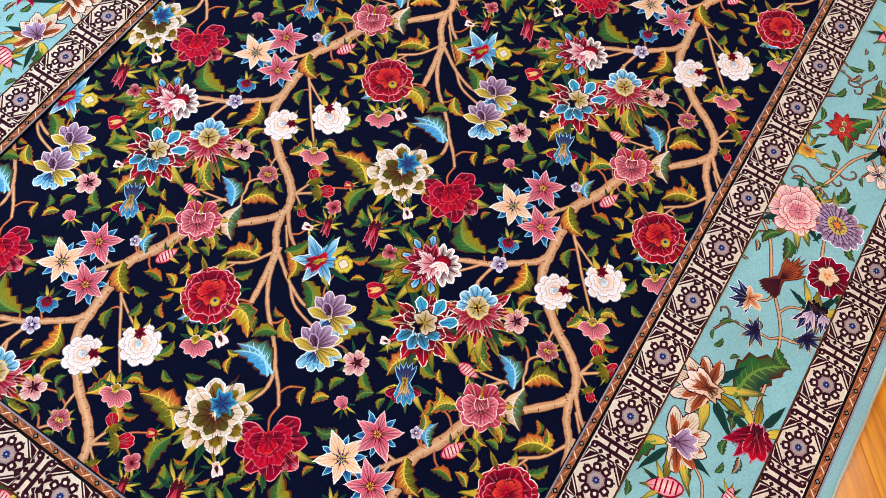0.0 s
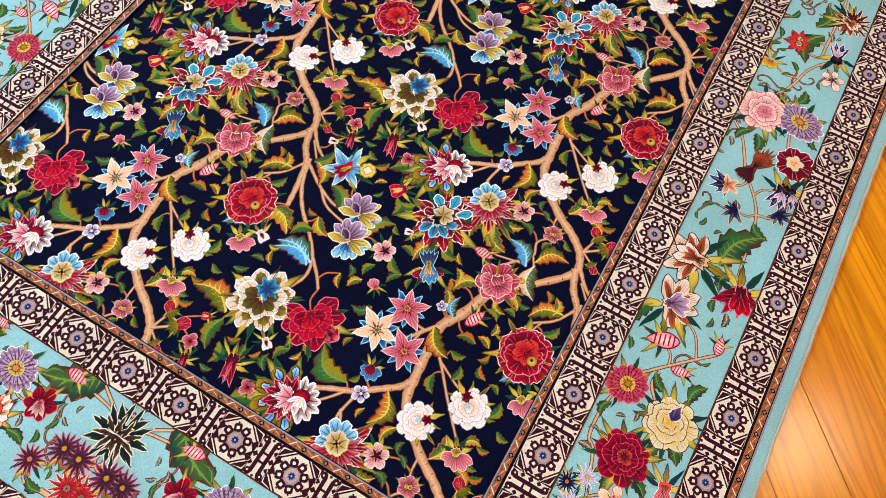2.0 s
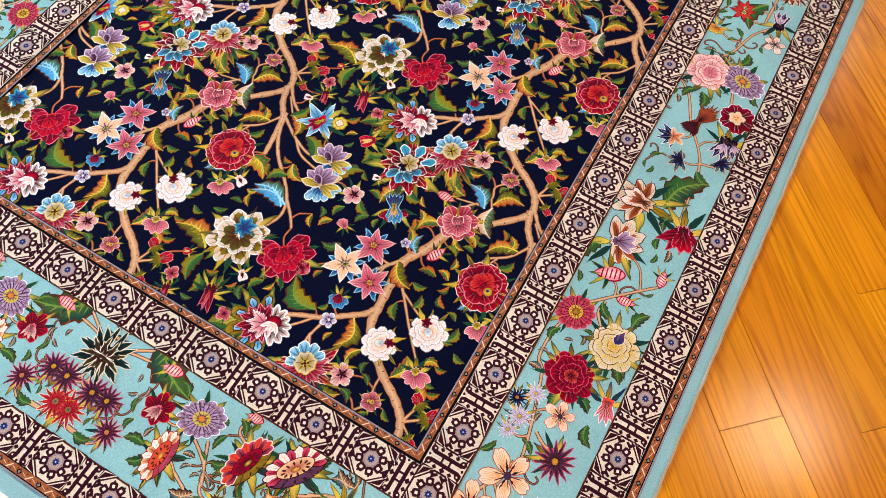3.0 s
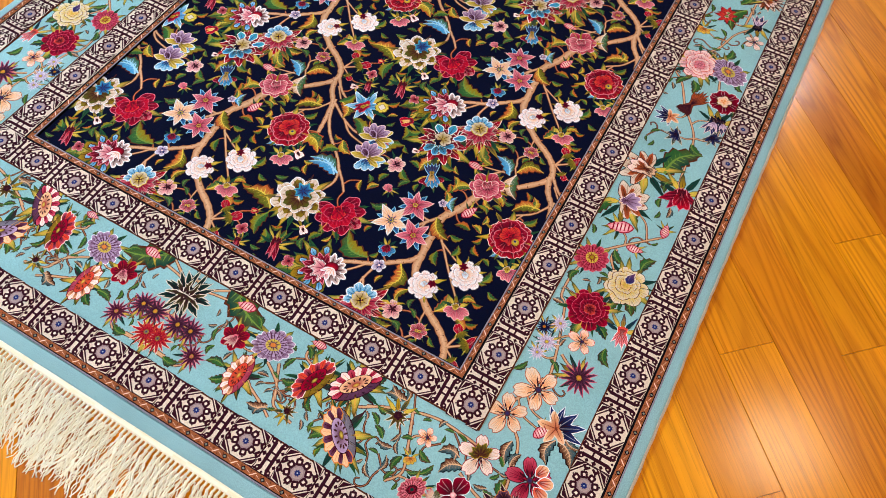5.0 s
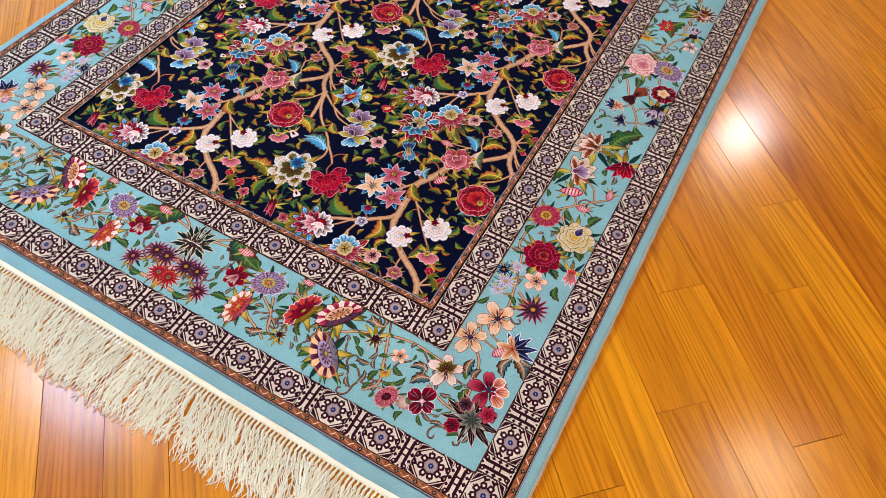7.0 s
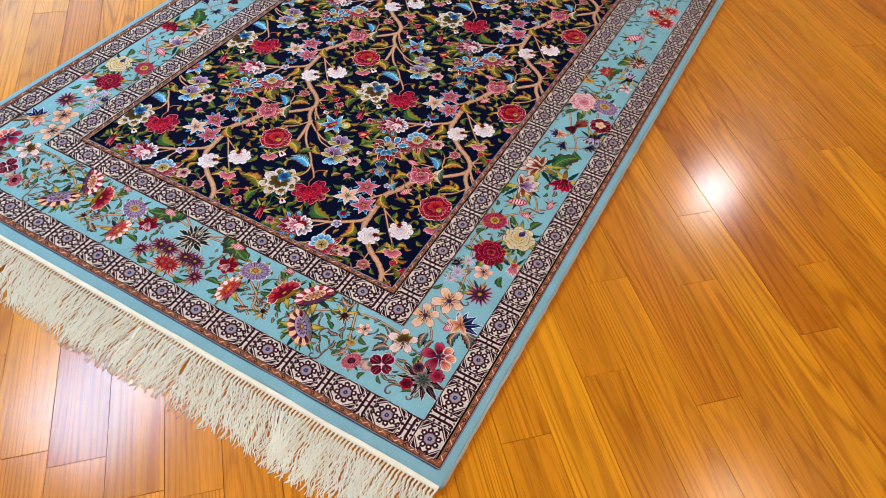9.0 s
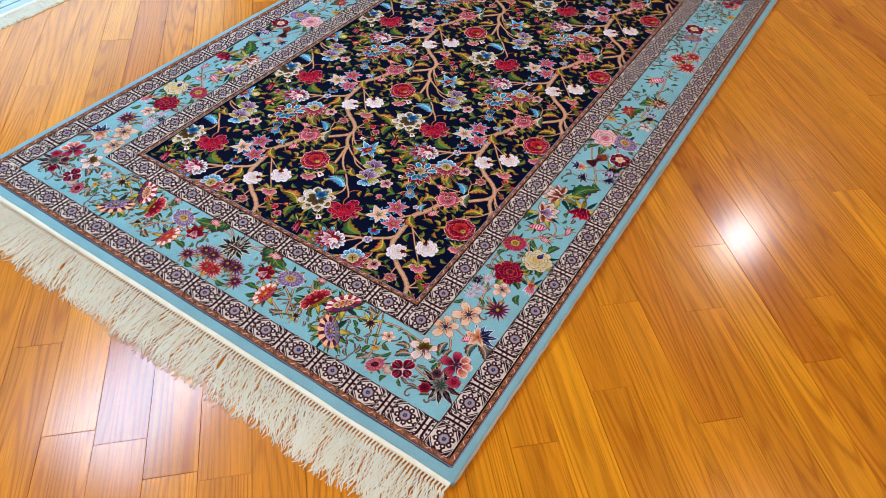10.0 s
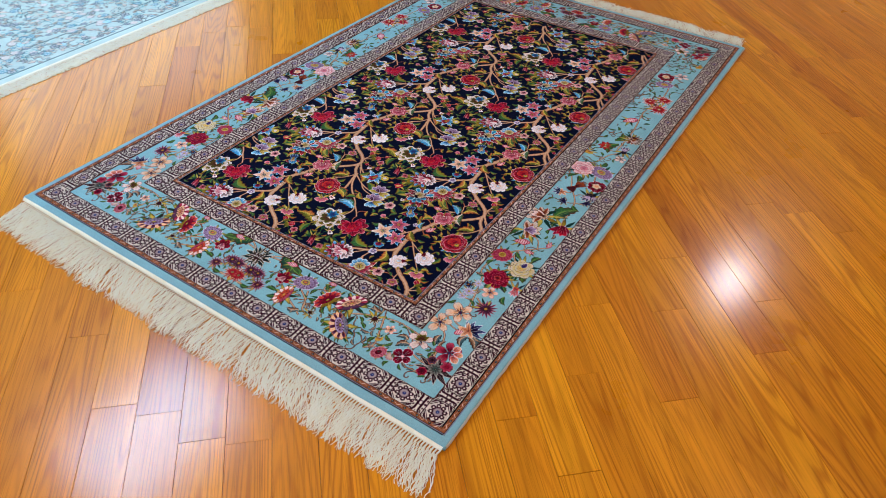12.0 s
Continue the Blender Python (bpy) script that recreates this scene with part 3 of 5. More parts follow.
@draws("bud_striped")
def m_bud_striped(w):
    calyx(w, "dark", 180, 1.0)
    m_stripe_bud(w)


@draws("bud_pinkish")
def m_bud_pinkish(w):
    calyx(w, "indigo", 180, 1.1)
    bloom(w, [(4, -0.5, 1.4, 0.22, "point", "pink", "coral", "white", 70, -35)])


@draws("bud_blue_bell")
def m_bud_blue_bell(w):
    calyx(w, "dark", 180, 1.0)
    bloom(w, [(4, -0.6, 1.5, 0.20, "point", "indigo", "black", "blush", 70, -35), (3, -0.1, 0.9, 0.12, "point", "blush", "lilac", "", 60, -30)])


@draws("plume")
def m_plume(w):
    bloom(w, [(9, -0.7, 1.6, 0.09, "point", "rust", "maroon", "brown", 60, -30)])


@draws("leaf_blue")
def m_leaf_blue(w):
    bloom(w, [(6, -0.3, 1.2, 0.16, "point", "olive", "indigo", "cream", 210, -105), (4, -0.2, 0.8, 0.14, "point", "indigo", "black", "", 180, -90)])


@draws("cone")
def m_cone(w):
    calyx(w, "ochre", 180, 1.0)
    bloom(w, [(7, -0.3, 1.1, 0.12, "point", "olive", "brown", "cream", 200, -100)])
    dots(w, 5, 0.18, 0.12, "maroon", 0.0004)


@draws("palm_dark")
def m_palm_dark(w):
    bloom(w, [(9, 0.12, 0.92, 0.12, "point", "dark", "black", "cream", 360, 0), (7, 0.05, 0.6, 0.07, "point", "olive", "maroon", "cream", 360, 15)])


@draws("palm_corner")
def m_palm_corner(w):
    bloom(w, [(11, 0.1, 1.4, 0.22, "point", "maroon", "black", "cream", 360, 0), (9, 0.05, 0.9, 0.14, "point", "cream", "dark", "maroon", 360, 20)])
    bloom(w, [(6, 0.0, 0.5, 0.16, "round", "rose", "crimson", "wine", 360, 0)], 0.0007, 0.2, 0.9)
    bloom(w, [(6, 0.0, 0.4, 0.16, "round", "crimson", "wine", "rose", 360, 0)], 0.0007, -0.3, -1.0)
    bloom(w, [(6, 0.0, 0.4, 0.16, "round", "purple", "black", "orange", 360, 0)], 0.0007, -0.9, 0.2)


LEAVES = dict(g=("green", "gold", "mint", "brown"), o=("olive", "rust", "yellow", "brown"), y=("green", "ochre", "yellow", "rust"),
              b=("blue", "green", "sky", "brown"), w=("green", "pale", "cream", "brown"), d=("green", "dark", "mint", "brown"),
              n=("slate", "brown", "pale", "black"), r=("green", "rust", "ochre", "brown"))


def leaf_mesh(kind, seed):
    """A toothed, bent leaf from (0, 0) to (1, 0): two halves of different dye, a midrib and side veins."""
    a, b, rib, edge = (DYES[k] for k in LEAVES[kind])
    w, rnd = Weave(), random.Random(seed)
    bend = rnd.choice((-1, 1)) * rnd.uniform(0.08, 0.26)
    width = rnd.uniform(0.15, 0.21)
    n = 9
    mid = [(i / n, bend * math.sin(math.pi * i / n)) for i in range(n + 1)]

    def flank(s, extra):
        out = []
        for i, (x, y) in enumerate(mid):
            t = i / n
            h = math.sin(math.pi * t ** 0.78) ** 0.9 * width + extra
            if 0 < i < n:
                h *= 1.12 if i % 2 else 0.84
                x += 0.05 if i % 2 else -0.01
            out.append((x, y + s * (h if 0 < i < n else extra * 0.5)))
        return out
    for s, c in ((1, a), (-1, b)):
        f0, f1 = flank(s, 0.035), flank(s, 0.0)
        for i in range(n):
            tone = c if i < n - 3 else blend(c, edge, 0.45)
            for f, z, c0, c1 in ((f0, 0.0, edge, edge), (f1, 0.00015, blend(c, rib, 0.16 if s > 0 else 0.34), tone)):
                q = [(*mid[i], z + 0.0001), (*mid[i + 1], z + 0.0001), (*f[i + 1], z), (*f[i], z)]
                w.face(q if s > 0 else q[::-1], [c0, c0, c1, c1] if s > 0 else [c1, c1, c0, c0])
        for i in range(1, n - 1):
            (x, y), (fx, fy) = mid[i], f1[min(n, i + 1)]
            q = [(x, y - 0.012, 0.0004), (x + 0.03, y + 0.012, 0.0004), (x + (fx - x) * 0.75, y + (fy - y) * 0.75, 0.0003)]
            w.face(q, [rib] * 3)
    for i in range(n):
        (x0, y0), (x1, y1) = mid[i], mid[i + 1]
        h = 0.022 * (1 - i / n) + 0.006
        w.face([(x0, y0 - h, 0.00045), (x1, y1 - h * 0.8, 0.00045), (x1, y1 + h * 0.8, 0.00045), (x0, y0 + h, 0.00045)], [rib] * 4)
    return w.mesh("leaf", PILE)


def smooth_line(pts, per=6):
    out = []
    p = [pts[0], *pts, pts[-1]]
    for i in range(1, len(p) - 2):
        for k in range(per):
            t = k / per
            out.append(tuple(0.5 * (2 * p[i][j] + (p[i + 1][j] - p[i - 1][j]) * t + (2 * p[i - 1][j] - 5 * p[i][j] + 4 * p[i + 1][j] - p[i + 2][j]) * t * t
                                    + (3 * p[i][j] - p[i - 1][j] - 3 * p[i + 1][j] + p[i + 2][j]) * t ** 3) for j in (0, 1)))
    return out + [pts[-1]]


def stem_mesh(pts, width, seed, bark="bark", body="tan", light="pale", taper=0.35):
    """A woven twig along a curve, with a dark rim, a lit middle and short bark marks."""
    w, rnd = Weave(), random.Random(seed)
    line = smooth_line(pts)
    k = len(line)
    for extra, z, c_out, c_in in ((0.0007, 0.0, DYES[bark], DYES[bark]), (0.0, 0.00012, DYES[body], DYES[light])):
        rows = []
        for i, (x, y) in enumerate(line):
            (ax, ay), (bx, by) = line[max(0, i - 1)], line[min(k - 1, i + 1)]
            n = math.hypot(bx - ax, by - ay) or 1
            nx, ny = -(by - ay) / n, (bx - ax) / n
            h = width / 2 * (1 - taper * i / k) * (1 + 0.12 * math.sin(i * 2.1 + seed)) + extra
            rows.append([(x + nx * h * s, y + ny * h * s, z + (0.0002 if s == 0 else 0)) for s in (-1, 0, 1)])
        for i in range(k - 1):
            for j in (0, 1):
                cs = [c_out if j == 0 else c_in, c_in if j == 0 else c_out]
                w.face([rows[i][j + 1], rows[i][j], rows[i + 1][j], rows[i + 1][j + 1]], [cs[1], cs[0], cs[0], cs[1]])
        if z and width > 0.0045:
            for i in range(2, k - 2, 2):
                a, b, c = rows[i][1], rows[i][2 if rnd.random() > 0.5 else 0], rows[i + 1][1]
                m = blend(a, b, 0.85)
                w.face([(a[0], a[1], 0.0005), (m[0], m[1], 0.0005), (m[0] * 0.8 + c[0] * 0.2, m[1] * 0.8 + c[1] * 0.2, 0.0005)], [DYES[bark]] * 3)
    return w.mesh("branch", PILE)


MOTIFS = {}


def motif(kind):
    if kind not in MOTIFS:
        w = Weave()
        DRAW[kind](w)
        MOTIFS[kind] = w.mesh(kind, PILE)
    return MOTIFS[kind]


# ---- room ----
def slab(name, x0, x1, y0, y1, z0, z1, material, label=""):
    bm = bmesh.new()
    bmesh.ops.create_cube(bm, size=1.0, matrix=Matrix.Translation(((x0 + x1) / 2, (y0 + y1) / 2, (z0 + z1) / 2)) @ Matrix.Diagonal((x1 - x0, y1 - y0, z1 - z0, 1)))
    me = bpy.data.meshes.new(name)
    bm.to_mesh(me)
    bm.free()
    me.materials.append(material)
    return tagged(new(name, me), label, kind="structure")


X0, X1, Y0, Y1, HIGH = ROOM
slab("wall_south", X0 - 0.15, X1 + 0.15, Y0 - 0.15, Y0, FLOOR_Z - 0.03, HIGH, WALL, "plain off-white plastered wall behind the camera")
slab("wall_north", X0 - 0.15, X1 + 0.15, Y1, Y1 + 0.15, FLOOR_Z - 0.03, HIGH, WALL, "plain off-white plastered wall")
slab("wall_east", X1, X1 + 0.15, Y0, Y1, FLOOR_Z - 0.03, HIGH, WALL, "plain off-white plastered wall")
slab("ceiling", X0 - 0.15, X1 + 0.15, Y0 - 0.15, Y1 + 0.15, HIGH, HIGH + 0.1, CEIL, "plain white ceiling")
WIN = (1.25, 3.65, 0.65, 2.15)
slab("wall_west", X0 - 0.15, X0, Y0, WIN[0], FLOOR_Z - 0.03, HIGH, WALL, "plain off-white wall beside the window")
slab("wall_west", X0 - 0.15, X0, WIN[1], Y1, FLOOR_Z - 0.03, HIGH, WALL, "plain off-white wall beside the window")
slab("wall_west", X0 - 0.15, X0, WIN[0], WIN[1], FLOOR_Z - 0.03, WIN[2], WALL, "plain off-white wall below the window")
slab("wall_west", X0 - 0.15, X0, WIN[0], WIN[1], WIN[3], HIGH, WALL, "plain off-white wall above the window")

def window_frame():
    """A white timber frame with a mullion and two glass panes in the wall opening."""
    base = tagged(new("window_1"), "white timber window with two clear panes", kind="structure")
    y0, y1, z0, z1 = WIN
    for name, b in (("window_sill", (y0, y1, z0, z0 + 0.05)), ("window_head", (y0, y1, z1 - 0.05, z1)), ("window_jamb", (y0, y0 + 0.05, z0 + 0.05, z1 - 0.05)),
                    ("window_jamb", (y1 - 0.05, y1, z0 + 0.05, z1 - 0.05)), ("mullion", ((y0 + y1) / 2 - 0.025, (y0 + y1) / 2 + 0.025, z0 + 0.05, z1 - 0.05))):
        ob = slab(name, X0 - 0.11, X0 - 0.05, *b, TRIM)
        ob.parent = base
    for a, b in ((y0 + 0.05, (y0 + y1) / 2 - 0.025), ((y0 + y1) / 2 + 0.025, y1 - 0.05)):
        ob = slab("pane", X0 - 0.083, X0 - 0.077, a, b, z0 + 0.05, z1 - 0.05, GLASS)
        ob.parent, ob.visible_shadow = base, False


window_frame()

# ---- boards of the floor ----
floor = slab("floor", X0, X1, Y0, Y1, FLOOR_Z - 0.03, FLOOR_Z - 0.004, SUBFLOOR, "honey-coloured varnished oak strip floor")
BOARD_W = 0.0862
DIR = Vector((math.cos(radians(BOARD_ANGLE)), math.sin(radians(BOARD_ANGLE)), 0))
ACROSS = Vector((-DIR.y, DIR.x, 0))


def board_mesh(length):
    """A board with eased long edges, its middle at the origin, its length along x."""
    me = bpy.data.meshes.new("board")
    a, b, e, t = length / 2 - 0.0003, BOARD_W / 2 - 0.00035, 0.0002, 0.004
    v = []
    for i, z in ((0, -t), (0, -0.0004), (e, 0.0)):
        v += [(-a + i, -b + i, z), (a - i, -b + i, z), (a - i, b - i, z), (-a + i, b - i, z)]
    f = [(8, 9, 10, 11)]
    for k in (0, 4):
        f += [(k + i, k + (i + 1) % 4, k + 4 + (i + 1) % 4, k + 4 + i) for i in range(4)]
    me.from_pydata(v, [], f)
    me.materials.append(OAK)
    return me


KNOWN_ENDS = {-8: -1.487, -7: -0.191, -5: -0.087, -4: -1.91, 2: -0.043, 3: 0.092, 4: -0.128, 5: -0.319, 6: -0.035, 7: -0.277, 8: -0.447, 9: -0.123, 10: -0.272, 14: -0.48}


def lay_boards():
    rnd = random.Random(11)
    lengths = [0.72, 0.86, 0.98, 1.10, 1.24, 1.40]
    shared = [board_mesh(x) for x in lengths]
    rest_v, rest_f, rows = [], [], []
    mid = Vector((-0.5, 0.6, 0))
    for row in range(-70, 78):
        s = row * BOARD_W - 0.0145
        along = -7.4 - rnd.random() * 0.9
        picks = [rnd.randrange(6) for _ in range(24)]
        if row in KNOWN_ENDS:
            ends, a = [], along
            for k in picks:
                a += lengths[k]
                ends.append(a)
            along += KNOWN_ENDS[row] - min(ends, key=lambda e: abs(e - KNOWN_ENDS[row]))
        while along < 8.0 and picks:
            k = picks.pop(0)
            c = DIR * (along + lengths[k] / 2) + ACROSS * s + Vector((0, 0, FLOOR_Z))
            along += lengths[k]
            if not (X0 - 0.6 < c.x < X1 + 0.6 and Y0 - 0.6 < c.y < Y1 + 0.6):
                continue
            rows.append(((c - mid).length, c, k))
    rows.sort(key=lambda r: r[0])
    tilt = Matrix.Rotation(radians(BOARD_ANGLE), 4, "Z")
    for i, (_, c, k) in enumerate(rows):
        m = Matrix.Translation(c + Vector((0, 0, rnd.uniform(-0.0002, 0.0)))) @ tilt @ pose(0, 0, 0, rnd.uniform(-0.16, 0.16), rnd.uniform(-0.05, 0.05), 0)
        if i < 300:
            child("board", shared[k], floor, m)
        else:
            bm = bmesh.new()
            bm.from_mesh(shared[k])
            bm.transform(m)
            if any(not (X0 < v.co.x < X1 and Y0 < v.co.y < Y1) for v in bm.verts):
                # sawn off along the walls
                for at, out in (((X0, 0, 0), (-1, 0, 0)), ((X1, 0, 0), (1, 0, 0)), ((0, Y0, 0), (0, -1, 0)), ((0, Y1, 0), (0, 1, 0))):
                    bmesh.ops.bisect_plane(bm, geom=bm.verts[:] + bm.edges[:] + bm.faces[:], plane_co=at, plane_no=out, clear_outer=True)
            n = len(rest_v)
            bm.verts.index_update()
            rest_v += [tuple(v.co) for v in bm.verts]
            rest_f += [tuple(n + v.index for v in p.verts) for p in bm.faces]
            bm.free()
    me = bpy.data.meshes.new("far_boards")
    me.from_pydata(rest_v, [], rest_f)
    me.materials.append(OAK)
    tagged(child("far_boards", me, floor), kind="stuff")


# ---- the carpet ----
W, L = 1.300, 2.120
INSET = [-0.008, 0.007, 0.0225, 0.0705, 0.196, 0.245, 0.259]            # bands along the sides
END_INSET = [-0.003, 0.018, 0.0315, 0.0765, 0.218, 0.265, 0.279]        # bands along the ends


def frame_of(i):
    """The rectangle inside the i-th band: x0, x1, y0, y1."""
    d, e = INSET[i], END_INSET[i]
    return -W + d, -d, e, L - e


def shrink(rect, d):
    return rect[0] + d, rect[1] - d, rect[2] + d, rect[3] - d


def carpet_body():
    """The knotted base with its rounded pale blue edge."""
    v, f, loops = [], [], []
    per = 50
    for inset, z in ((0.003, FLOOR_Z), (0.0, FLOOR_Z + 0.003), (0.0, -0.0005), (0.0018, 0.002), (0.005, 0.0030), (0.019, 0.0030), (0.0225, -0.001)):
        x0, x1, y0, y1 = shrink(frame_of(0), inset)
        loop = []
        for (ax, ay), (bx, by) in (((x0, y0), (x1, y0)), ((x1, y0), (x1, y1)), ((x1, y1), (x0, y1)), ((x0, y1), (x0, y0))):
            for k in range(per):
                x, y = ax + (bx - ax) * k / per, ay + (by - ay) * k / per
                if inset < 0.02:
                    n = noise.noise_vector(Vector((x * 9, y * 9, 0)))
                    x, y = x + n.x * 0.0025, y + n.y * 0.0025
                loop.append(len(v))
                v.append((x, y, z))
        loops.append(loop)
    for a, b in zip(loops, loops[1:]):
        k = len(a)
        f += [(a[i], a[(i + 1) % k], b[(i + 1) % k], b[i]) for i in range(k)]
    f.append(tuple(loops[-1]))
    w = Weave()
    w.v, w.f, w.c = v, f, [blend(DYES["teal"], DYES["grey"], 0.12)] * len(v)
    return w.mesh("carpet", PILE)


carpet = tagged(new("carpet", carpet_body()), "hand-knotted navy carpet with flowering branches, pale blue border and cream fringe", "carpet")


def sheet(name, rect, hole, z0, z1, dye, label, parent=carpet):
    """A flat band of pile between two rectangles, mitred at the corners."""
    x0, x1, y0, y1 = rect
    w = Weave()
    if hole:
        a0, a1, b0, b1 = hole
        for q in (((x0, y0), (x1, y0), (a1, b0), (a0, b0)), ((x1, y0), (x1, y1), (a1, b1), (a1, b0)),
                  ((x1, y1), (x0, y1), (a0, b1), (a1, b1)), ((x0, y1), (x0, y0), (a0, b0), (a0, b1))):
            w.face([(*p, z1) for p in q], [DYES[dye]] * 4)
            w.face([(*q[0], z0), (*q[1], z0), (*q[1], z1), (*q[0], z1)], [DYES[dye]] * 4)
            w.face([(*q[2], z0), (*q[3], z0), (*q[3], z1), (*q[2], z1)], [DYES[dye]] * 4)
    else:
        w.box(x0, x1, y0, y1, z0, z1, DYES[dye])
    return child(name, w.mesh(name, PILE), parent, None, label)


field = sheet("field", frame_of(6), None, -0.002, 0.0, "navy", "navy blue centre field woven with flowering branches")
border = sheet("border", frame_of(3), frame_of(4), -0.002, 0.0026, "teal", "pale blue main border with scattered flowers")
guard_out = sheet("guard_band", frame_of(2), frame_of(3), -0.002, 0.0042, "cream", "cream guard band with dark rosettes")
guard_in = sheet("guard_band", frame_of(4), frame_of(5), -0.002, 0.0042, "cream", "cream guard band with dark rosettes")


for outer, inner, flip in ((frame_of(1), frame_of(2), False), (frame_of(5), frame_of(6), True)):
    stripe = sheet("narrow_stripe", outer, inner, -0.002, 0.0036, "black", "thin orange stripe between dark lines")
    if flip:
        sheet("grey_line", shrink(inner, -0.0030), shrink(inner, -0.0012), 0.003, 0.0040, "grey", "", stripe)
        o = shrink(outer, 0.0034)
        band = (o, shrink(o, 0.0074))
    else:
        sheet("grey_line", shrink(outer, 0.0002), shrink(outer, 0.0020), 0.003, 0.0040, "grey", "", stripe)
        o = shrink(outer, 0.0034)
        band = (o, shrink(o, 0.0088))
    sheet("orange_line", *band, 0.003, 0.0040, "stripe", "", stripe)
    w = Weave()
    (x0, x1, y0, y1), step = shrink(o, 0.0040), 0.0074
    runs = (((x0, y0), (x1, y0)), ((x1, y0), (x1, y1)), ((x1, y1), (x0, y1)), ((x0, y1), (x0, y0)))
    for (ax, ay), (bx, by) in runs:
        size = math.hypot(bx - ax, by - ay)
        deg = math.degrees(math.atan2(by - ay, bx - ax))
        for k in range(int(size / step)):
            t = (k + 0.5) * step / size
            x, y = ax + (bx - ax) * t, ay + (by - ay) * t
            if k % 4 == 3:
                w.patch(turned(ring(0.0036, 4), deg, x, y), 0.0043, DYES["black"], DYES["black"], 0)
                w.patch(turned(ring(0.0018, 4), deg, x, y), 0.0045, DYES["mint"], DYES["grey"], 0)
            else:
                d = 0.0022 if k % 2 else -0.0022
                w.patch(turned([(-0.0040, -d - 0.0009), (-0.0022, -d - 0.0011), (0.0040, d + 0.0009), (0.0022, d + 0.0011)], deg, x, y), 0.0043, DYES["blush"], DYES["peach"], 0)
                w.patch(turned(ring(0.0011, 4, 0.0036, -d), deg, x, y), 0.0044, DYES["brown"], DYES["brown"], 0)
    tagged(child("stripe_pattern", w.mesh("stripe_pattern", PILE), stripe), kind="stuff")
for rect in (frame_of(3), frame_of(4)):
    sheet("dark_line", shrink(rect, -0.0016), shrink(rect, 0.0004), 0.0, 0.0046, "brown", "", border)


def guard_rosette(wide):
    """The rosette of a guard panel: eight squarish dark knots round a grey heart."""
    w = Weave()
    s = wide / 0.048
    dk = DYES["maroon"]
    heart = blend(DYES["grey"], DYES["tan"], 0.35)
    r8 = 0.0139 * s
    w.patch(ring(0.0205 * s, 16), 0.0, DYES["cream"], DYES["cream"], 0)
    w.patch(ring(0.0132 * s, 16), 0.0001, heart, heart, 0)
    w.patch(turned(ring(0.0078 * s, 8), 22), 0.0002, heart, blend(heart, DYES["cream"], 0.25), 0)
    for i in range(4):
        w.patch(turned(ring(0.0048 * s, 6, squash=0.36), 45 * i), 0.0003 + 0.00002 * i, DYES["indigo"], DYES["indigo"], 0)
    w.patch(ring(0.0011 * s, 6), 0.0005, DYES["sky"], DYES["lav"], 0)
    for i in range(8):
        a = 45 * i + 22.5
        x, y = r8 * math.cos(radians(a)), r8 * math.sin(radians(a))
        knot = [(-0.85, -0.55), (-0.55, -0.85), (0.55, -0.85), (0.85, -0.55), (0.85, 0.55), (0.55, 0.85), (-0.55, 0.85), (-0.85, 0.55)]
        w.patch(turned([(0.0056 * s * px, 0.0056 * s * py) for px, py in knot], a, x, y), 0.0003, dk, dk, 0)
        w.patch(turned([(0.0021 * s * px, 0.0021 * s * py) for px, py in knot], a, x, y), 0.0005, DYES["blush"], DYES["cream"], 0)
        w.patch(turned(ring(0.0015 * s, 4), a, x * 1.40, y * 1.40), 0.0003, dk, dk, 0)
    return w.mesh("rosette", PILE)


def guard_hook(wide, sx, sy):
    """A hooked triangle in one corner of a rosette panel."""
    w = Weave()
    s = wide / 0.048
    dk, cr = DYES["maroon"], DYES["cream"]
    tri = [(sx * 0.0272, sy * 0.0052 * s), (sx * 0.0272, sy * 0.0236 * s), (sx * 0.0062, sy * 0.0236 * s)]
    hook = [(sx * 0.0180, sy * 0.0066 * s), (sx * 0.0232, sy * 0.0006 * s), (sx * 0.0254, sy * 0.0026 * s), (sx * 0.0226, sy * 0.0056 * s), (sx * 0.0262, sy * 0.0096 * s), (sx * 0.0240, sy * 0.0120 * s)]
    if sx * sy < 0:
        tri.reverse()
        hook.reverse()
    w.patch(tri, 0.0001, dk, dk, 0)
    w.patch(grow(tri, -0.0026), 0.0003, cr, cr, 0)
    w.patch(grow(tri, -0.0046), 0.0005, dk, dk, 0)
    w.patch(hook, 0.0006, dk, dk, 0)
    return w.mesh("hook", PILE)


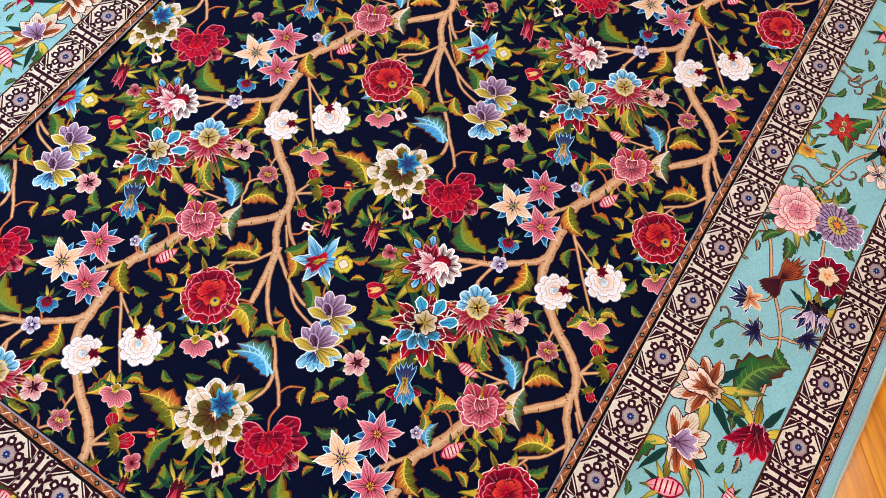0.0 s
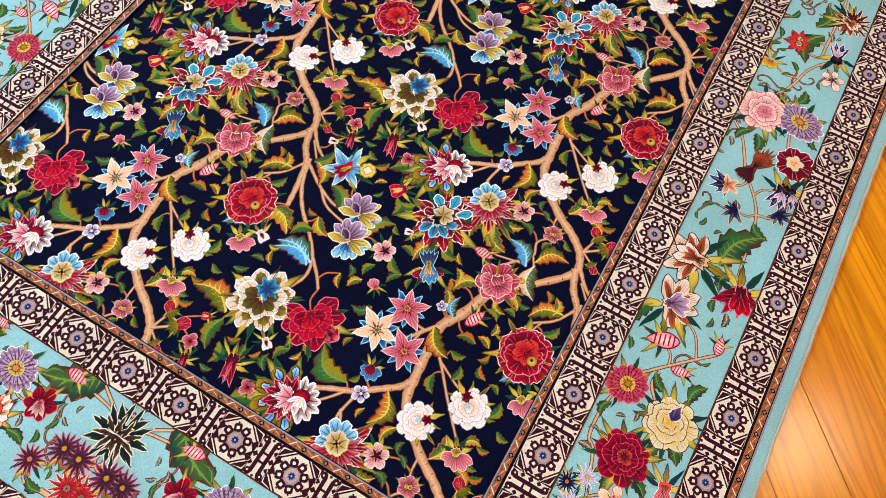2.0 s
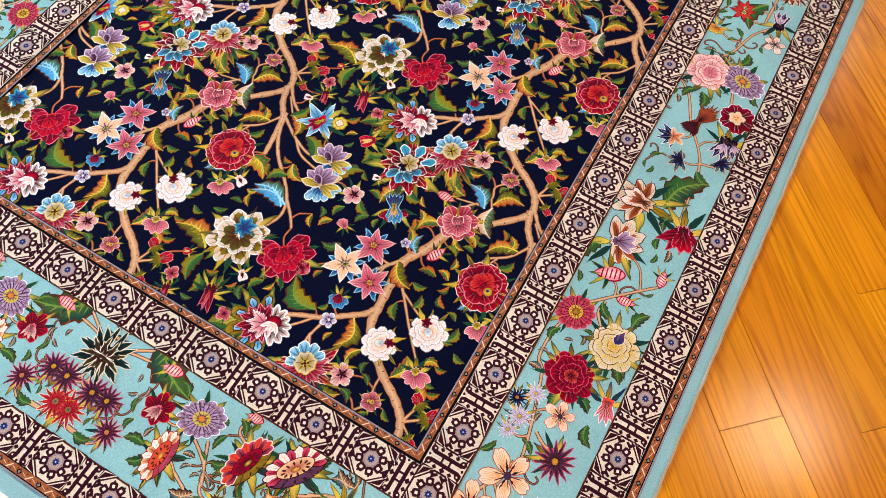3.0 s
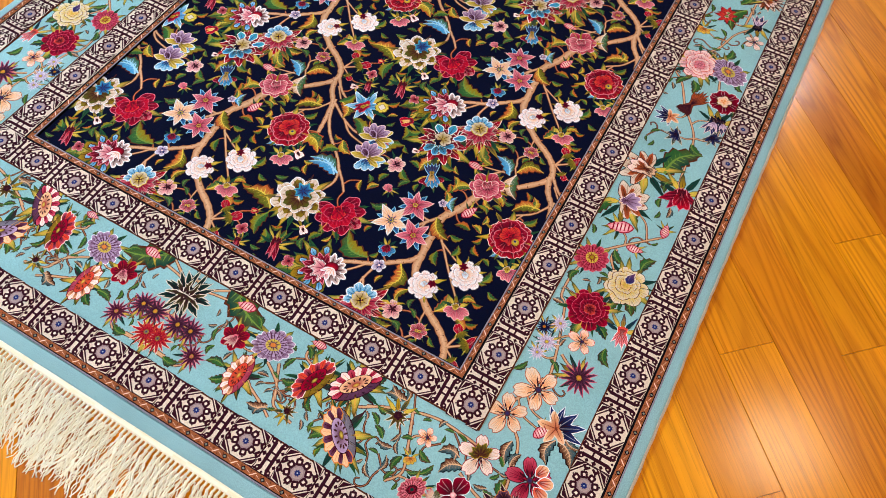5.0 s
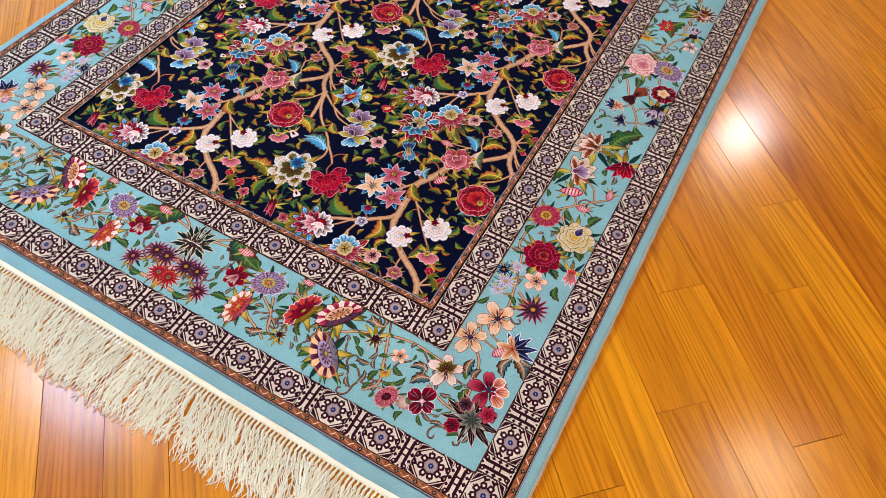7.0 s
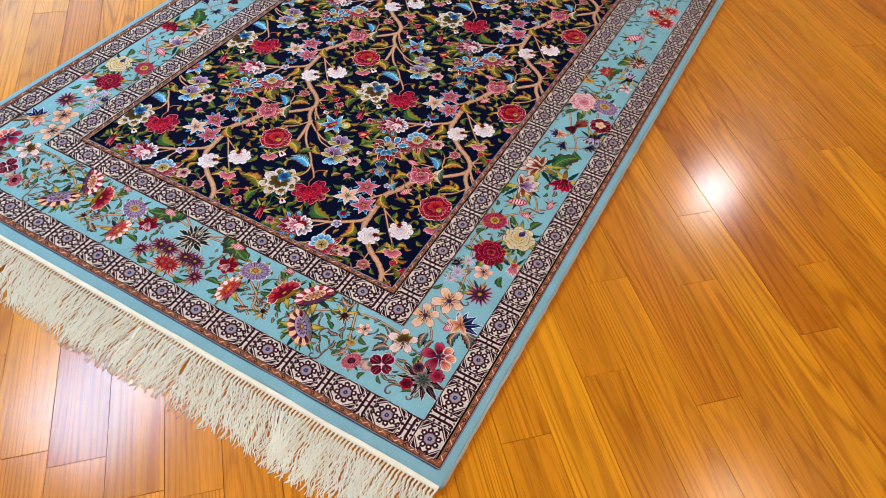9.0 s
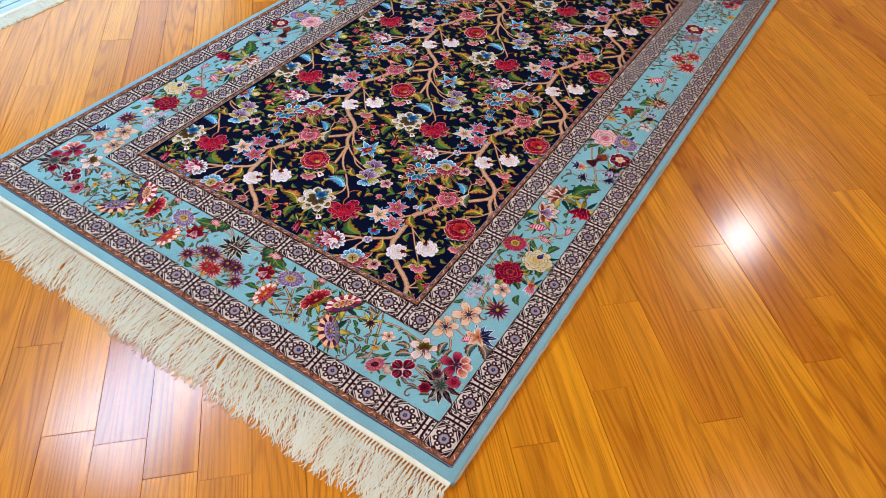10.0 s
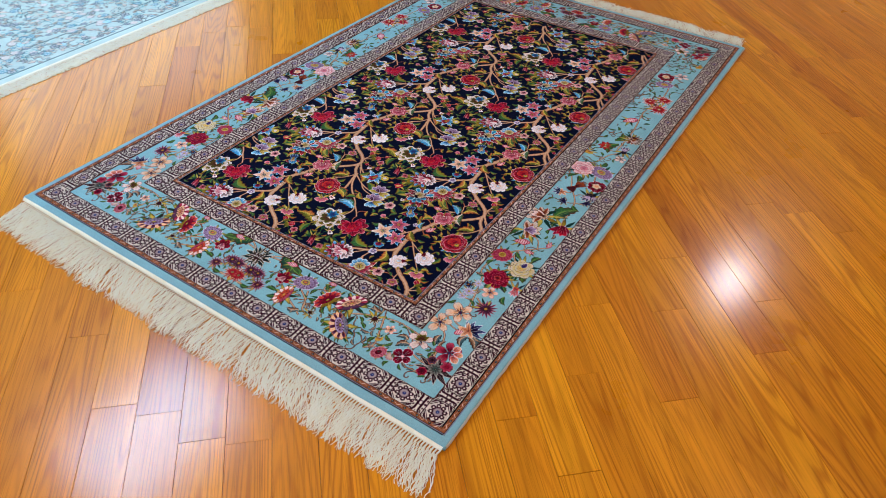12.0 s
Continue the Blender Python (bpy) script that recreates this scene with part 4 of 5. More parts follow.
def guard_key(wide):
    """The key between two rosette panels: two scroll-ended bars between thin lines."""
    w = Weave()
    s = wide / 0.048
    dk, cr = DYES["maroon"], DYES["cream"]

    def bar(x0, x1, y0, y1, z=0.0):
        w.patch([(x0, y0), (x1, y0), (x1, y1), (x0, y1)], z, dk, dk, 0)
    for sx in (-1, 1):
        bar(sx * 0.0145 - 0.0012, sx * 0.0145 + 0.0012, -0.0238 * s, 0.0238 * s)
        bar(sx * 0.0050 - 0.0024, sx * 0.0050 + 0.0024, -0.0185 * s, 0.0185 * s)
        w.patch(ring(0.0036 * s, 4, sx * 0.0106, 0), 0.0002, dk, dk, 0)
        bar(sx * 0.0066 - 0.0024, sx * 0.0066 + 0.0024, -0.0010, 0.0010, 0.0001)
        for sy in (-1, 1):
            w.patch(ring(0.0043 * s, 8, sx * 0.0076, sy * 0.0190 * s), 0.0002, dk, dk, 0)
            w.patch(ring(0.0012 * s, 6, sx * 0.0084, sy * 0.0186 * s), 0.0004, cr, cr, 0)
            w.patch(ring(0.0030 * s, 4, sx * 0.0108, sy * 0.0100 * s), 0.0002, dk, dk, 0)
            w.patch(ring(0.0018 * s, 4, sx * 0.0116, sy * 0.0212 * s), 0.0002, dk, dk, 0)
    bar(-0.0047, 0.0047, -0.0062 * s, -0.0036 * s, 0.0001)
    bar(-0.0047, 0.0047, 0.0036 * s, 0.0062 * s, 0.0001)
    for sy in (-1, 1):
        w.patch(ring(0.0020 * s, 4, 0, sy * 0.0212 * s), 0.0002, dk, dk, 0)
    return w.mesh("key", PILE)


def dress_guard(band, rect, hole, step):
    x0, x1, y0, y1 = ((rect[i] + hole[i]) / 2 for i in range(4))
    wide = hole[0] - rect[0]
    rosette, key = guard_rosette(wide), guard_key(wide)
    hooks = [guard_hook(wide, sx, sy) for sx in (-1, 1) for sy in (-1, 1)]
    for ax, ay, bx, by in ((x0, y0, x1, y0), (x1, y0, x1, y1), (x1, y1, x0, y1), (x0, y1, x0, y0)):
        size = math.hypot(bx - ax, by - ay)
        deg = math.degrees(math.atan2(by - ay, bx - ax))
        n = round(size / step)
        for k in range(n):
            for name, me, t in (("rosette", rosette, k / n), ("key", key, (k + 0.5) / n), *(("hook", h, k / n) for h in hooks)):
                child(name, me, band, pose(ax + (bx - ax) * t, ay + (by - ay) * t, 0.0045, 0, 0, deg))


dress_guard(guard_out, frame_of(2), frame_of(3), 0.083)
dress_guard(guard_in, frame_of(4), frame_of(5), 0.080)

# the flowering branches of the field repeat in columns and rows
COLUMNS = (0.119, -0.293, -0.705, -1.117)
ROW_Y = (0.136, 0.502, 0.868, 1.257, 1.662, 2.068)
PITCH = 0.367
FLOWERS = [
    ("peony", [(0.0, 0.0, 133, 0.038)]),
    ("peony_side", [(0.161, -0.094, -49, 0.037)]),
    ("lotus", [(0.095, -0.105, -77, 0.04)]),
    ("pink_peony", [(-0.073, 0.064, -64, 0.028)]),
    ("palm_fan", [(0.195, 0.176, -153, 0.033)]),
    ("palm_blue", [(-0.18, 0.107, -71, 0.036)]),
    ("palm_star", [(-0.136, 0.158, -52, 0.033)]),
    ("carnation", [(-0.073, -0.136, -140, 0.026), (-0.028, -0.092, -45, 0.028)]),
    ("bell", [(-0.015, -0.145, -66, 0.017), (0.022, -0.053, -57, 0.017)]),
    ("star_cream", [(-0.172, -0.067, -71, 0.028)]),
    ("star_pink", [(-0.154, -0.024, 112, 0.027), (-0.129, -0.073, -77, 0.026)]),
    ("bud_blue", [(-0.152, -0.111, -79, 0.016)]),
    ("iris", [(0.136, 0.055, -4, 0.026), (0.145, 0.016, -4, 0.026)]),
    ("star_blue", [(0.082, 0.105, -121, 0.026)]),
    ("head_yellow", [(0.107, 0.117, 19, 0.018)]),
    ("heart", [(0.162, 0.115, -135, 0.018), (0.052, -0.159, -159, 0.009)]),
    ("berry", [(0.008, -0.175, 144, 0.009), (0.029, 0.182, 49, 0.011), (0.022, 0.146, -34, 0.007)]),
    ("tulip", [(-0.161, 0.04, -62, 0.021)]),
    ("blossom_white", [(-0.092, 0.173, -36, 0.014), (0.192, 0.028, -36, 0.014)]),
    ("small_star", [(-0.146, -0.143, -59, 0.012), (-0.119, 0.001, 120, 0.008)]),
    ("small_pink", [(-0.041, 0.163, -61, 0.013), (-0.045, 0.162, 157, 0.013)]),
    ("stripe_bud", [(-0.108, 0.092, 180, 0.013), (-0.075, 0.008, -115, 0.014)]),
    ("blossom_pink", [(0.147, 0.162, 126, 0.009), (0.054, 0.172, 77, 0.009), (0.194, -0.101, -24, 0.01), (0.15, 0.053, 17, 0.01)]),
    ("bud_red", [(0.061, 0.149, -76, 0.012), (0.113, 0.174, -74, 0.018)]),
    ("bud_white", [(0.044, 0.133, -165, 0.011), (0.133, -0.149, -39, 0.013), (0.043, -0.035, -28, 0.015), (0.206, 0.068, -163, 0.01)]),
    ("bud_pink", [(-0.205, -0.019, 146, 0.011)]),
]
FIELD_LEAVES = [
    ("g", [(0.181, 0.149, -165, 0.046), (0.165, 0.103, -75, 0.023), (-0.016, -0.086, -11, 0.021), (-0.062, -0.074, 87, 0.019), (-0.001, -0.147, -11, 0.015), (0.193, 0.108, -162, 0.023), (0.203, 0.093, -149, 0.023), (-0.16, 0.072, -11, 0.025), (-0.105, 0.11, 3, 0.017), (-0.069, 0.027, -25, 0.019), (0.07, -0.151, -84, 0.038), (0.163, -0.114, -92, 0.025), (0.178, -0.117, -59, 0.021), (-0.168, -0.14, 152, 0.05), (0.039, 0.091, 63, 0.03), (0.11, 0.049, 142, 0.037), (0.095, 0.006, -138, 0.027), (0.159, 0.036, 52, 0.036), (0.008, 0.032, 56, 0.022), (0.104, 0.176, 73, 0.027)]),
    ("g", [(0.204, 0.025, -31, 0.023), (0.084, -0.177, -83, 0.025), (-0.025, 0.162, -32, 0.015), (-0.003, -0.091, 77, 0.022)]),
    ("o", [(0.19, 0.144, -147, 0.035), (-0.12, -0.124, -93, 0.04), (-0.089, -0.155, -109, 0.024), (-0.108, 0.147, 9, 0.025), (-0.164, 0.071, -118, 0.036), (-0.045, 0.115, 29, 0.039), (-0.067, 0.041, -23, 0.021), (-0.114, -0.027, -37, 0.039), (0.068, -0.143, 171, 0.052), (0.044, 0.093, -56, 0.032), (0.018, 0.069, -147, 0.04), (0.013, -0.176, 146, 0.025)]),
    ("y", [(-0.038, -0.166, 84, 0.03), (-0.013, -0.132, 21, 0.019), (-0.13, 0.132, -103, 0.027), (-0.117, 0.134, -41, 0.037), (-0.094, 0.052, -135, 0.03), (-0.055, 0.056, -31, 0.021), (-0.114, 0.002, 119, 0.023), (0.091, 0.025, -35, 0.028), (0.007, 0.062, 106, 0.022), (0.022, -0.003, -17, 0.044)]),
    ("b", [(-0.053, 0.103, 145, 0.039), (-0.099, -0.005, 101, 0.026), (0.12, -0.035, -176, 0.048), (0.012, -0.033, -152, 0.024), (0.117, -0.04, 169, 0.048)]),
    ("w", [(-0.044, 0.11, -65, 0.043)]),
]
BRANCHES = [
    (0.011, [(-0.071, 0.065), (-0.09, 0.01), (-0.107, -0.022), (-0.105, -0.052), (-0.101, -0.094), (-0.093, -0.127), (-0.052, -0.166), (-0.019, -0.187), (0.001, -0.207), (0.004, -0.233), (-0.033, -0.271), (-0.072, -0.304)]),
    (0.008, [(0.004, 0.134), (0.014, 0.107), (0.03, 0.084), (0.04, 0.048), (0.046, 0.018)]),
    (0.006, [(0.007, 0.14), (0.025, 0.118), (0.044, 0.104)]),
    (0.006, [(0.031, 0.093), (0.043, 0.057), (0.065, 0.025), (0.094, -0.001), (0.116, -0.026), (0.124, -0.051), (0.117, -0.073)]),
    (0.005, [(0.116, -0.026), (0.135, -0.044), (0.148, -0.06)]),
    (0.005, [(0.035, 0.085), (0.07, 0.062), (0.103, 0.05), (0.126, 0.057)]),
    (0.004, [(0.07, 0.062), (0.092, 0.043), (0.132, 0.033), (0.149, 0.027)]),
    (0.003, [(0.019, 0.12), (0.043, 0.092), (0.06, 0.075)]),
    (0.007, [(-0.102, -0.097), (-0.111, -0.112), (-0.136, -0.131), (-0.149, -0.142), (-0.181, -0.156), (-0.206, -0.17)]),
    (0.004, [(-0.149, 0.225), (-0.156, 0.191), (-0.155, 0.157), (-0.174, 0.131)]),
    (0.004, [(-0.157, -0.17), (-0.143, -0.193)]),
    (0.004, [(-0.136, -0.131), (-0.157, -0.143), (-0.176, -0.165), (-0.193, -0.183)]),
    (0.006, [(-0.101, -0.014), (-0.121, -0.037), (-0.145, -0.068), (-0.169, -0.077)]),
    (0.004, [(-0.121, -0.037), (-0.148, -0.034)]),
    (0.004, [(-0.124, -0.04), (-0.128, -0.068)]),
    (0.004, [(-0.106, -0.039), (-0.082, -0.064), (-0.053, -0.098), (-0.019, -0.135)]),
    (0.003, [(-0.088, -0.059), (-0.05, -0.078), (-0.037, -0.079)]),
    (0.004, [(0.002, 0.161), (0.009, 0.185)]),
    (0.004, [(0.002, 0.161), (0.024, 0.177)]),
    (0.003, [(0.002, 0.161), (0.018, 0.151)]),
    (0.004, [(-0.085, 0.083), (-0.072, 0.099), (-0.052, 0.122), (-0.056, 0.142), (-0.042, 0.158)]),
    (0.003, [(-0.051, 0.121), (-0.041, 0.104)]),
    (0.003, [(-0.061, 0.105), (-0.095, 0.098)]),
    (0.004, [(0.031, 0.088), (0.012, 0.057), (-0.014, 0.036), (-0.017, 0.008)]),
    (0.003, [(-0.001, 0.046), (-0.007, 0.032)]),
    (0.003, [(-0.05, 0.198), (-0.049, 0.178), (-0.045, 0.169)]),
]


def row_height(row, dy):
    a, b = (row, row + 1) if dy >= 0 else (row - 1, row)
    a, b = max(0, a), min(5, b)
    return ROW_Y[row] + dy * ((ROW_Y[b] - ROW_Y[a]) / PITCH if b > a else 1)


def in_field(x, y, slack):
    x0, x1, y0, y1 = frame_of(6)
    return x0 - slack < x < x1 + slack and y0 - slack < y < y1 + slack


SIZE = dict(palm_fan=1.35, palm_blue=1.25, palm_star=1.25, iris=1.3, star_blue=1.3, tulip=1.25, carnation=1.0, head_yellow=0.8, pink_peony=1.05,
            peony=0.96, peony_side=1.08, bell=1.25, lotus=1.08, bud_red=1.2, blossom_white=1.25, blossom_pink=1.2, berry=1.15)


def fillers(taken, area, count, low, high, seed, wrap=None, own=0.36):
    """Small sprigs for the gaps: place, angle and size, clear of what is there."""
    rnd = random.Random(seed)
    taken, out = list(taken), []
    for _ in range(count * 40):
        if len(out) >= count:
            break
        x, y = rnd.uniform(area[0], area[1]), rnd.uniform(area[2], area[3])
        r = rnd.uniform(low, high)
        free = True
        for tx, ty, tr in taken:
            dx, dy = abs(x - tx), abs(y - ty)
            if wrap:
                dx, dy = min(dx, wrap[0] - dx), min(dy, wrap[1] - dy)
            if dx * dx + dy * dy < (tr + r * own) ** 2:
                free = False
                break
        if free:
            a = rnd.uniform(0, 360)
            out.append((x - r * 0.5 * math.cos(radians(a)), y - r * 0.5 * math.sin(radians(a)), a, r))
            taken.append((x, y, r * own))
    return out


def twig_lines(ends, lines, near, far, wrap=None):
    """Short bent twigs from each flower to the closest point of a branch."""
    out = []
    for i, (x, y, r) in enumerate(ends):
        best = None
        for bx, by in lines:
            dx, dy = bx - x, by - y
            if wrap:
                dx, dy = dx - wrap[0] * round(dx / wrap[0]), dy - wrap[1] * round(dy / wrap[1])
            d = math.hypot(dx, dy)
            if best is None or d < best[0]:
                best = (d, dx, dy)
        d, dx, dy = best
        if near + r * 0.5 < d < far + r:
            k = 0.16 if i % 2 else -0.16
            out.append([(x + dx, y + dy), (x + dx * 0.62 - dy * k, y + dy * 0.62 + dx * k), (x + dx * 0.28 - dy * k * 0.6, y + dy * 0.28 + dx * k * 0.6), (x, y)])
    return out


def weave_field():
    rnd = random.Random(5)
    taken = [(dx, dy, r * SIZE.get(k, 1.0) * 0.95) for k, places in FLOWERS for dx, dy, _, r in places]
    taken += [(dx + r * 0.5 * math.cos(radians(a)), dy + r * 0.5 * math.sin(radians(a)), r * 0.36) for _, places in FIELD_LEAVES for dx, dy, a, r in places]
    for wd, pts in BRANCHES:
        taken += [(x, y, wd * 0.8 + 0.001) for x, y in smooth_line(pts, 3)]
    extra = fillers(taken, (-0.206, 0.206, -0.1835, 0.1835), 52, 0.015, 0.029, 4, (0.412, PITCH), 0.42)
    leaf_shapes = {k: [leaf_mesh(k, 10 * i + len(k)) for i in range(4)] for k in "goybwdr"}
    ends = [(dx, dy, r) for _, places in FLOWERS for dx, dy, _, r in places] + [(dx, dy, 0.0) for dx, dy, _, r in extra if r > 0.020]
    ends += [(dx, dy, 0.0) for _, places in FIELD_LEAVES for dx, dy, _, r in places]
    points = [q for _, pts in BRANCHES for q in smooth_line(pts, 4)]
    twigs = [(stem_mesh(p, 0.0024, i, "brown", "rust", "tan", 0.45), p) for i, p in enumerate(twig_lines(ends, points, 0.008, 0.045, (0.412, PITCH)))]
    stems = [(stem_mesh(p, wd * (1.2 if wd > 0.0065 else 0.9), i), p) for i, (wd, p) in enumerate(BRANCHES)] + twigs
    for cx in COLUMNS:
        for row in range(6):
            for me, pts in stems:
                mx, my = sum(p[0] for p in pts) / len(pts), sum(p[1] for p in pts) / len(pts)
                if in_field(cx + mx, row_height(row, my), 0.06):
                    s = (row_height(row, 0.1) - row_height(row, -0.1)) / 0.2
                    child("branch", me, field, Matrix.Translation((cx, ROW_Y[row], 0.0002)) @ Matrix.Diagonal((1, s, 1, 1)))
            for kind, places in FIELD_LEAVES:
                for i, (dx, dy, deg, r) in enumerate(places):
                    x, y = cx + dx, row_height(row, dy)
                    if in_field(x, y, 0.012):
                        m = pose(x, y, 0.0005, 0, 0, deg) @ Matrix.Diagonal((r * 1.12, r * 1.35, 1, 1))
                        child("leaf", leaf_shapes[kind][i % 4], field, m)
            for i, (dx, dy, deg, r) in enumerate(extra):
                x, y = cx + dx, row_height(row, dy)
                if in_field(x, y, 0.012):
                    m = pose(x, y, 0.0004, 0, 0, deg) @ Matrix.Diagonal((r, r * 1.15, 1, 1))
                    child("sprig", leaf_shapes["grdygdor"[i % 8]][i % 4], field, m)
            for kind, places in FLOWERS:
                for dx, dy, deg, r in places:
                    x, y = cx + dx, row_height(row, dy)
                    r *= SIZE.get(kind, 1.0)
                    if in_field(x, y, 0.015):
                        m = pose(x, y, 0.0009, 0, 0, deg + rnd.uniform(-4, 4)) @ Matrix.Diagonal((r, r, 1, 1))
                        child("flower", motif(kind), field, m)


weave_field()

# the border: its sides mirror one another, and so do the halves of its ends
SIDE_FLOWERS = [
    ("rose_red", [(-0.139, 0.452, -70, 0.03)]),
    ("poppy_pink", [(-0.17, 0.532, -9, 0.024)]),
    ("rose_cream", [(-0.108, 0.515, 8, 0.027)]),
    ("orchid", [(-0.151, 0.306, -96, 0.03), (-0.173, 0.256, -51, 0.028)]),
    ("aster_maroon", [(-0.11, 0.349, -56, 0.023)]),
    ("daisy", [(-0.166, 0.41, 4, 0.013), (-0.171, 0.375, -105, 0.016), (-0.176, 0.354, -114, 0.012)]),
    ("daisy_blue", [(-0.184, 0.394, -129, 0.013)]),
    ("blossom_peach", [(-0.128, 0.4, -65, 0.019)]),
    ("iris_brown", [(-0.164, 0.655, 24, 0.037)]),
    ("lily_brown", [(-0.16, 0.729, 171, 0.043), (-0.103, 1.227, -25, 0.029)]),
    ("tulip_red", [(-0.091, 0.711, -78, 0.033)]),
    ("bud_striped", [(-0.154, 0.605, 22, 0.032), (-0.09, 0.633, -87, 0.02), (-0.119, 0.579, -171, 0.02), (-0.151, 1.335, 52, 0.041), (-0.123, 0.257, -117, 0.02)]),
    ("bud_pinkish", [(-0.084, 0.441, -80, 0.022)]),
    ("rose_pink", [(-0.16, 0.998, -164, 0.026)]),
    ("mauve", [(-0.11, 1.007, -26, 0.032), (-0.143, 1.635, 10, 0.027)]),
    ("rose_dark", [(-0.095, 0.936, -69, 0.036), (-0.159, 1.694, -89, 0.04)]),
    ("bud_blue_bell", [(-0.094, 0.882, -92, 0.027), (-0.081, 0.885, -62, 0.021), (-0.098, 1.152, 99, 0.026)]),
    ("plume", [(-0.142, 0.9, 69, 0.039)]),
    ("lily_blue", [(-0.164, 0.856, -148, 0.028), (-0.108, 0.27, 61, 0.039)]),
    ("leaf_blue", [(-0.141, 0.823, -151, 0.021), (-0.087, 0.848, -32, 0.022)]),
    ("star_red", [(-0.157, 1.145, -20, 0.02), (-0.157, 1.155, -7, 0.017)]),
    ("blossom_yellow", [(-0.183, 1.092, -100, 0.017), (-0.088, 1.846, -34, 0.018)]),
    ("blossom_cream", [(-0.091, 1.106, 0, 0.018), (-0.113, 1.73, 37, 0.025)]),
    ("aster_brown", [(-0.096, 1.231, -38, 0.028)]),
    ("coral", [(-0.142, 1.49, 157, 0.026), (-0.104, 1.528, 21, 0.026), (-0.099, 1.458, -51, 0.032), (-0.106, 1.917, 22, 0.016)]),
]
END_FLOWERS = [
    ("mauve_magenta", [(-0.109, 0.193, -47, 0.025)]),
    ("pansy_red", [(-0.185, 0.129, 31, 0.017)]),
    ("fan_stripe", [(-0.205, 0.116, -131, 0.011)]),
    ("orchid_pink", [(-0.178, 0.189, -52, 0.023)]),
    ("poppy_small", [(-0.233, 0.109, -132, 0.013)]),
    ("blossom_yellow", [(-0.255, 0.142, -61, 0.01)]),
    ("blossom_peach", [(-0.249, 0.175, -67, 0.013)]),
    ("cone", [(-0.297, 0.181, -63, 0.02), (-0.427, 0.112, 56, 0.014)]),
    ("poppy_stripe", [(-0.368, 0.188, 53, 0.031)]),
    ("poppy_purple", [(-0.348, 0.121, -44, 0.032)]),
    ("poppy_red", [(-0.42, 0.165, 72, 0.028)]),
    ("mauve", [(-0.497, 0.178, 11, 0.026)]),
    ("poppy_orange", [(-0.512, 0.12, 90, 0.025)]),
    ("tulip_white", [(-0.549, 0.16, -105, 0.02)]),
    ("bud_striped", [(-0.443, 0.211, 3, 0.017), (-0.565, 0.207, 7, 0.023)]),
    ("palm_dark", [(-0.645, 0.177, -32, 0.036)]),
    ("aster_maroon", [(-0.67, 0.136, 16, 0.019), (-0.608, 0.137, 19, 0.018)]),
    ("aster_pink", [(-0.64, 0.106, -8, 0.021)]),
    ("small_maroon", [(-0.583, 0.109, 13, 0.017)]),
    ("palm_corner", [(-0.109, 0.14, -30, 0.022)]),
]
SIDE_LEAVES = [
    ("d", [(-0.141, 0.429, -92, 0.027), (-0.124, 0.433, -29, 0.026), (-0.095, 0.408, -59, 0.027), (-0.087, 0.51, -82, 0.036), (-0.108, 0.492, -94, 0.029), (-0.098, 0.549, 62, 0.03), (-0.178, 0.503, -100, 0.023), (-0.19, 0.508, -156, 0.017), (-0.146, 0.563, -39, 0.027), (-0.13, 0.736, 60, 0.075), (-0.109, 0.734, -104, 0.033), (-0.113, 0.817, -29, 0.029), (-0.168, 0.958, -118, 0.027), (-0.157, 0.957, -75, 0.03), (-0.086, 0.991, -53, 0.021), (-0.123, 1.037, 84, 0.028), (-0.093, 0.897, -114, 0.022), (-0.076, 0.924, -71, 0.024), (-0.128, 1.182, -98, 0.064), (-0.184, 0.643, -110, 0.048)]),
    ("d", [(-0.146, 0.646, -56, 0.023), (-0.115, 0.67, 96, 0.018), (-0.143, 1.192, 88, 0.052)]),
    ("n", [(-0.093, 0.265, -12, 0.024), (-0.098, 0.258, -44, 0.036), (-0.102, 0.256, -85, 0.034)]),
]
END_LEAVES = [
    ("n", [(-0.151, 0.227, -81, 0.031), (-0.139, 0.195, 74, 0.022), (-0.2, 0.174, -165, 0.028), (-0.191, 0.166, -138, 0.031), (-0.205, 0.167, 119, 0.018), (-0.297, 0.204, 161, 0.028), (-0.297, 0.204, 123, 0.017), (-0.303, 0.199, 180, 0.023), (-0.236, 0.207, -115, 0.014), (-0.453, 0.106, -159, 0.028), (-0.451, 0.103, -127, 0.02), (-0.653, 0.206, 0, 0.02), (-0.653, 0.212, 153, 0.011)]),
    ("g", [(-0.155, 0.153, -4, 0.026), (-0.131, 0.154, 101, 0.026), (-0.382, 0.214, 135, 0.023), (-0.362, 0.095, -90, 0.013), (-0.438, 0.197, 90, 0.015)]),
    ("d", [(-0.264, 0.164, -157, 0.015), (-0.342, 0.202, 70, 0.02), (-0.327, 0.178, 18, 0.02), (-0.368, 0.11, -137, 0.019), (-0.441, 0.188, 137, 0.021), (-0.439, 0.152, -161, 0.021), (-0.414, 0.143, -45, 0.021), (-0.528, 0.191, 149, 0.021), (-0.537, 0.12, -169, 0.026), (-0.526, 0.112, -139, 0.023), (-0.567, 0.138, -97, 0.016), (-0.617, 0.089, 10, 0.023), (-0.602, 0.247, -37, 0.093), (-0.477, 0.19, -14, 0.012), (-0.202, 0.102, -97, 0.017), (-0.146, 0.191, 142, 0.016)]),
]
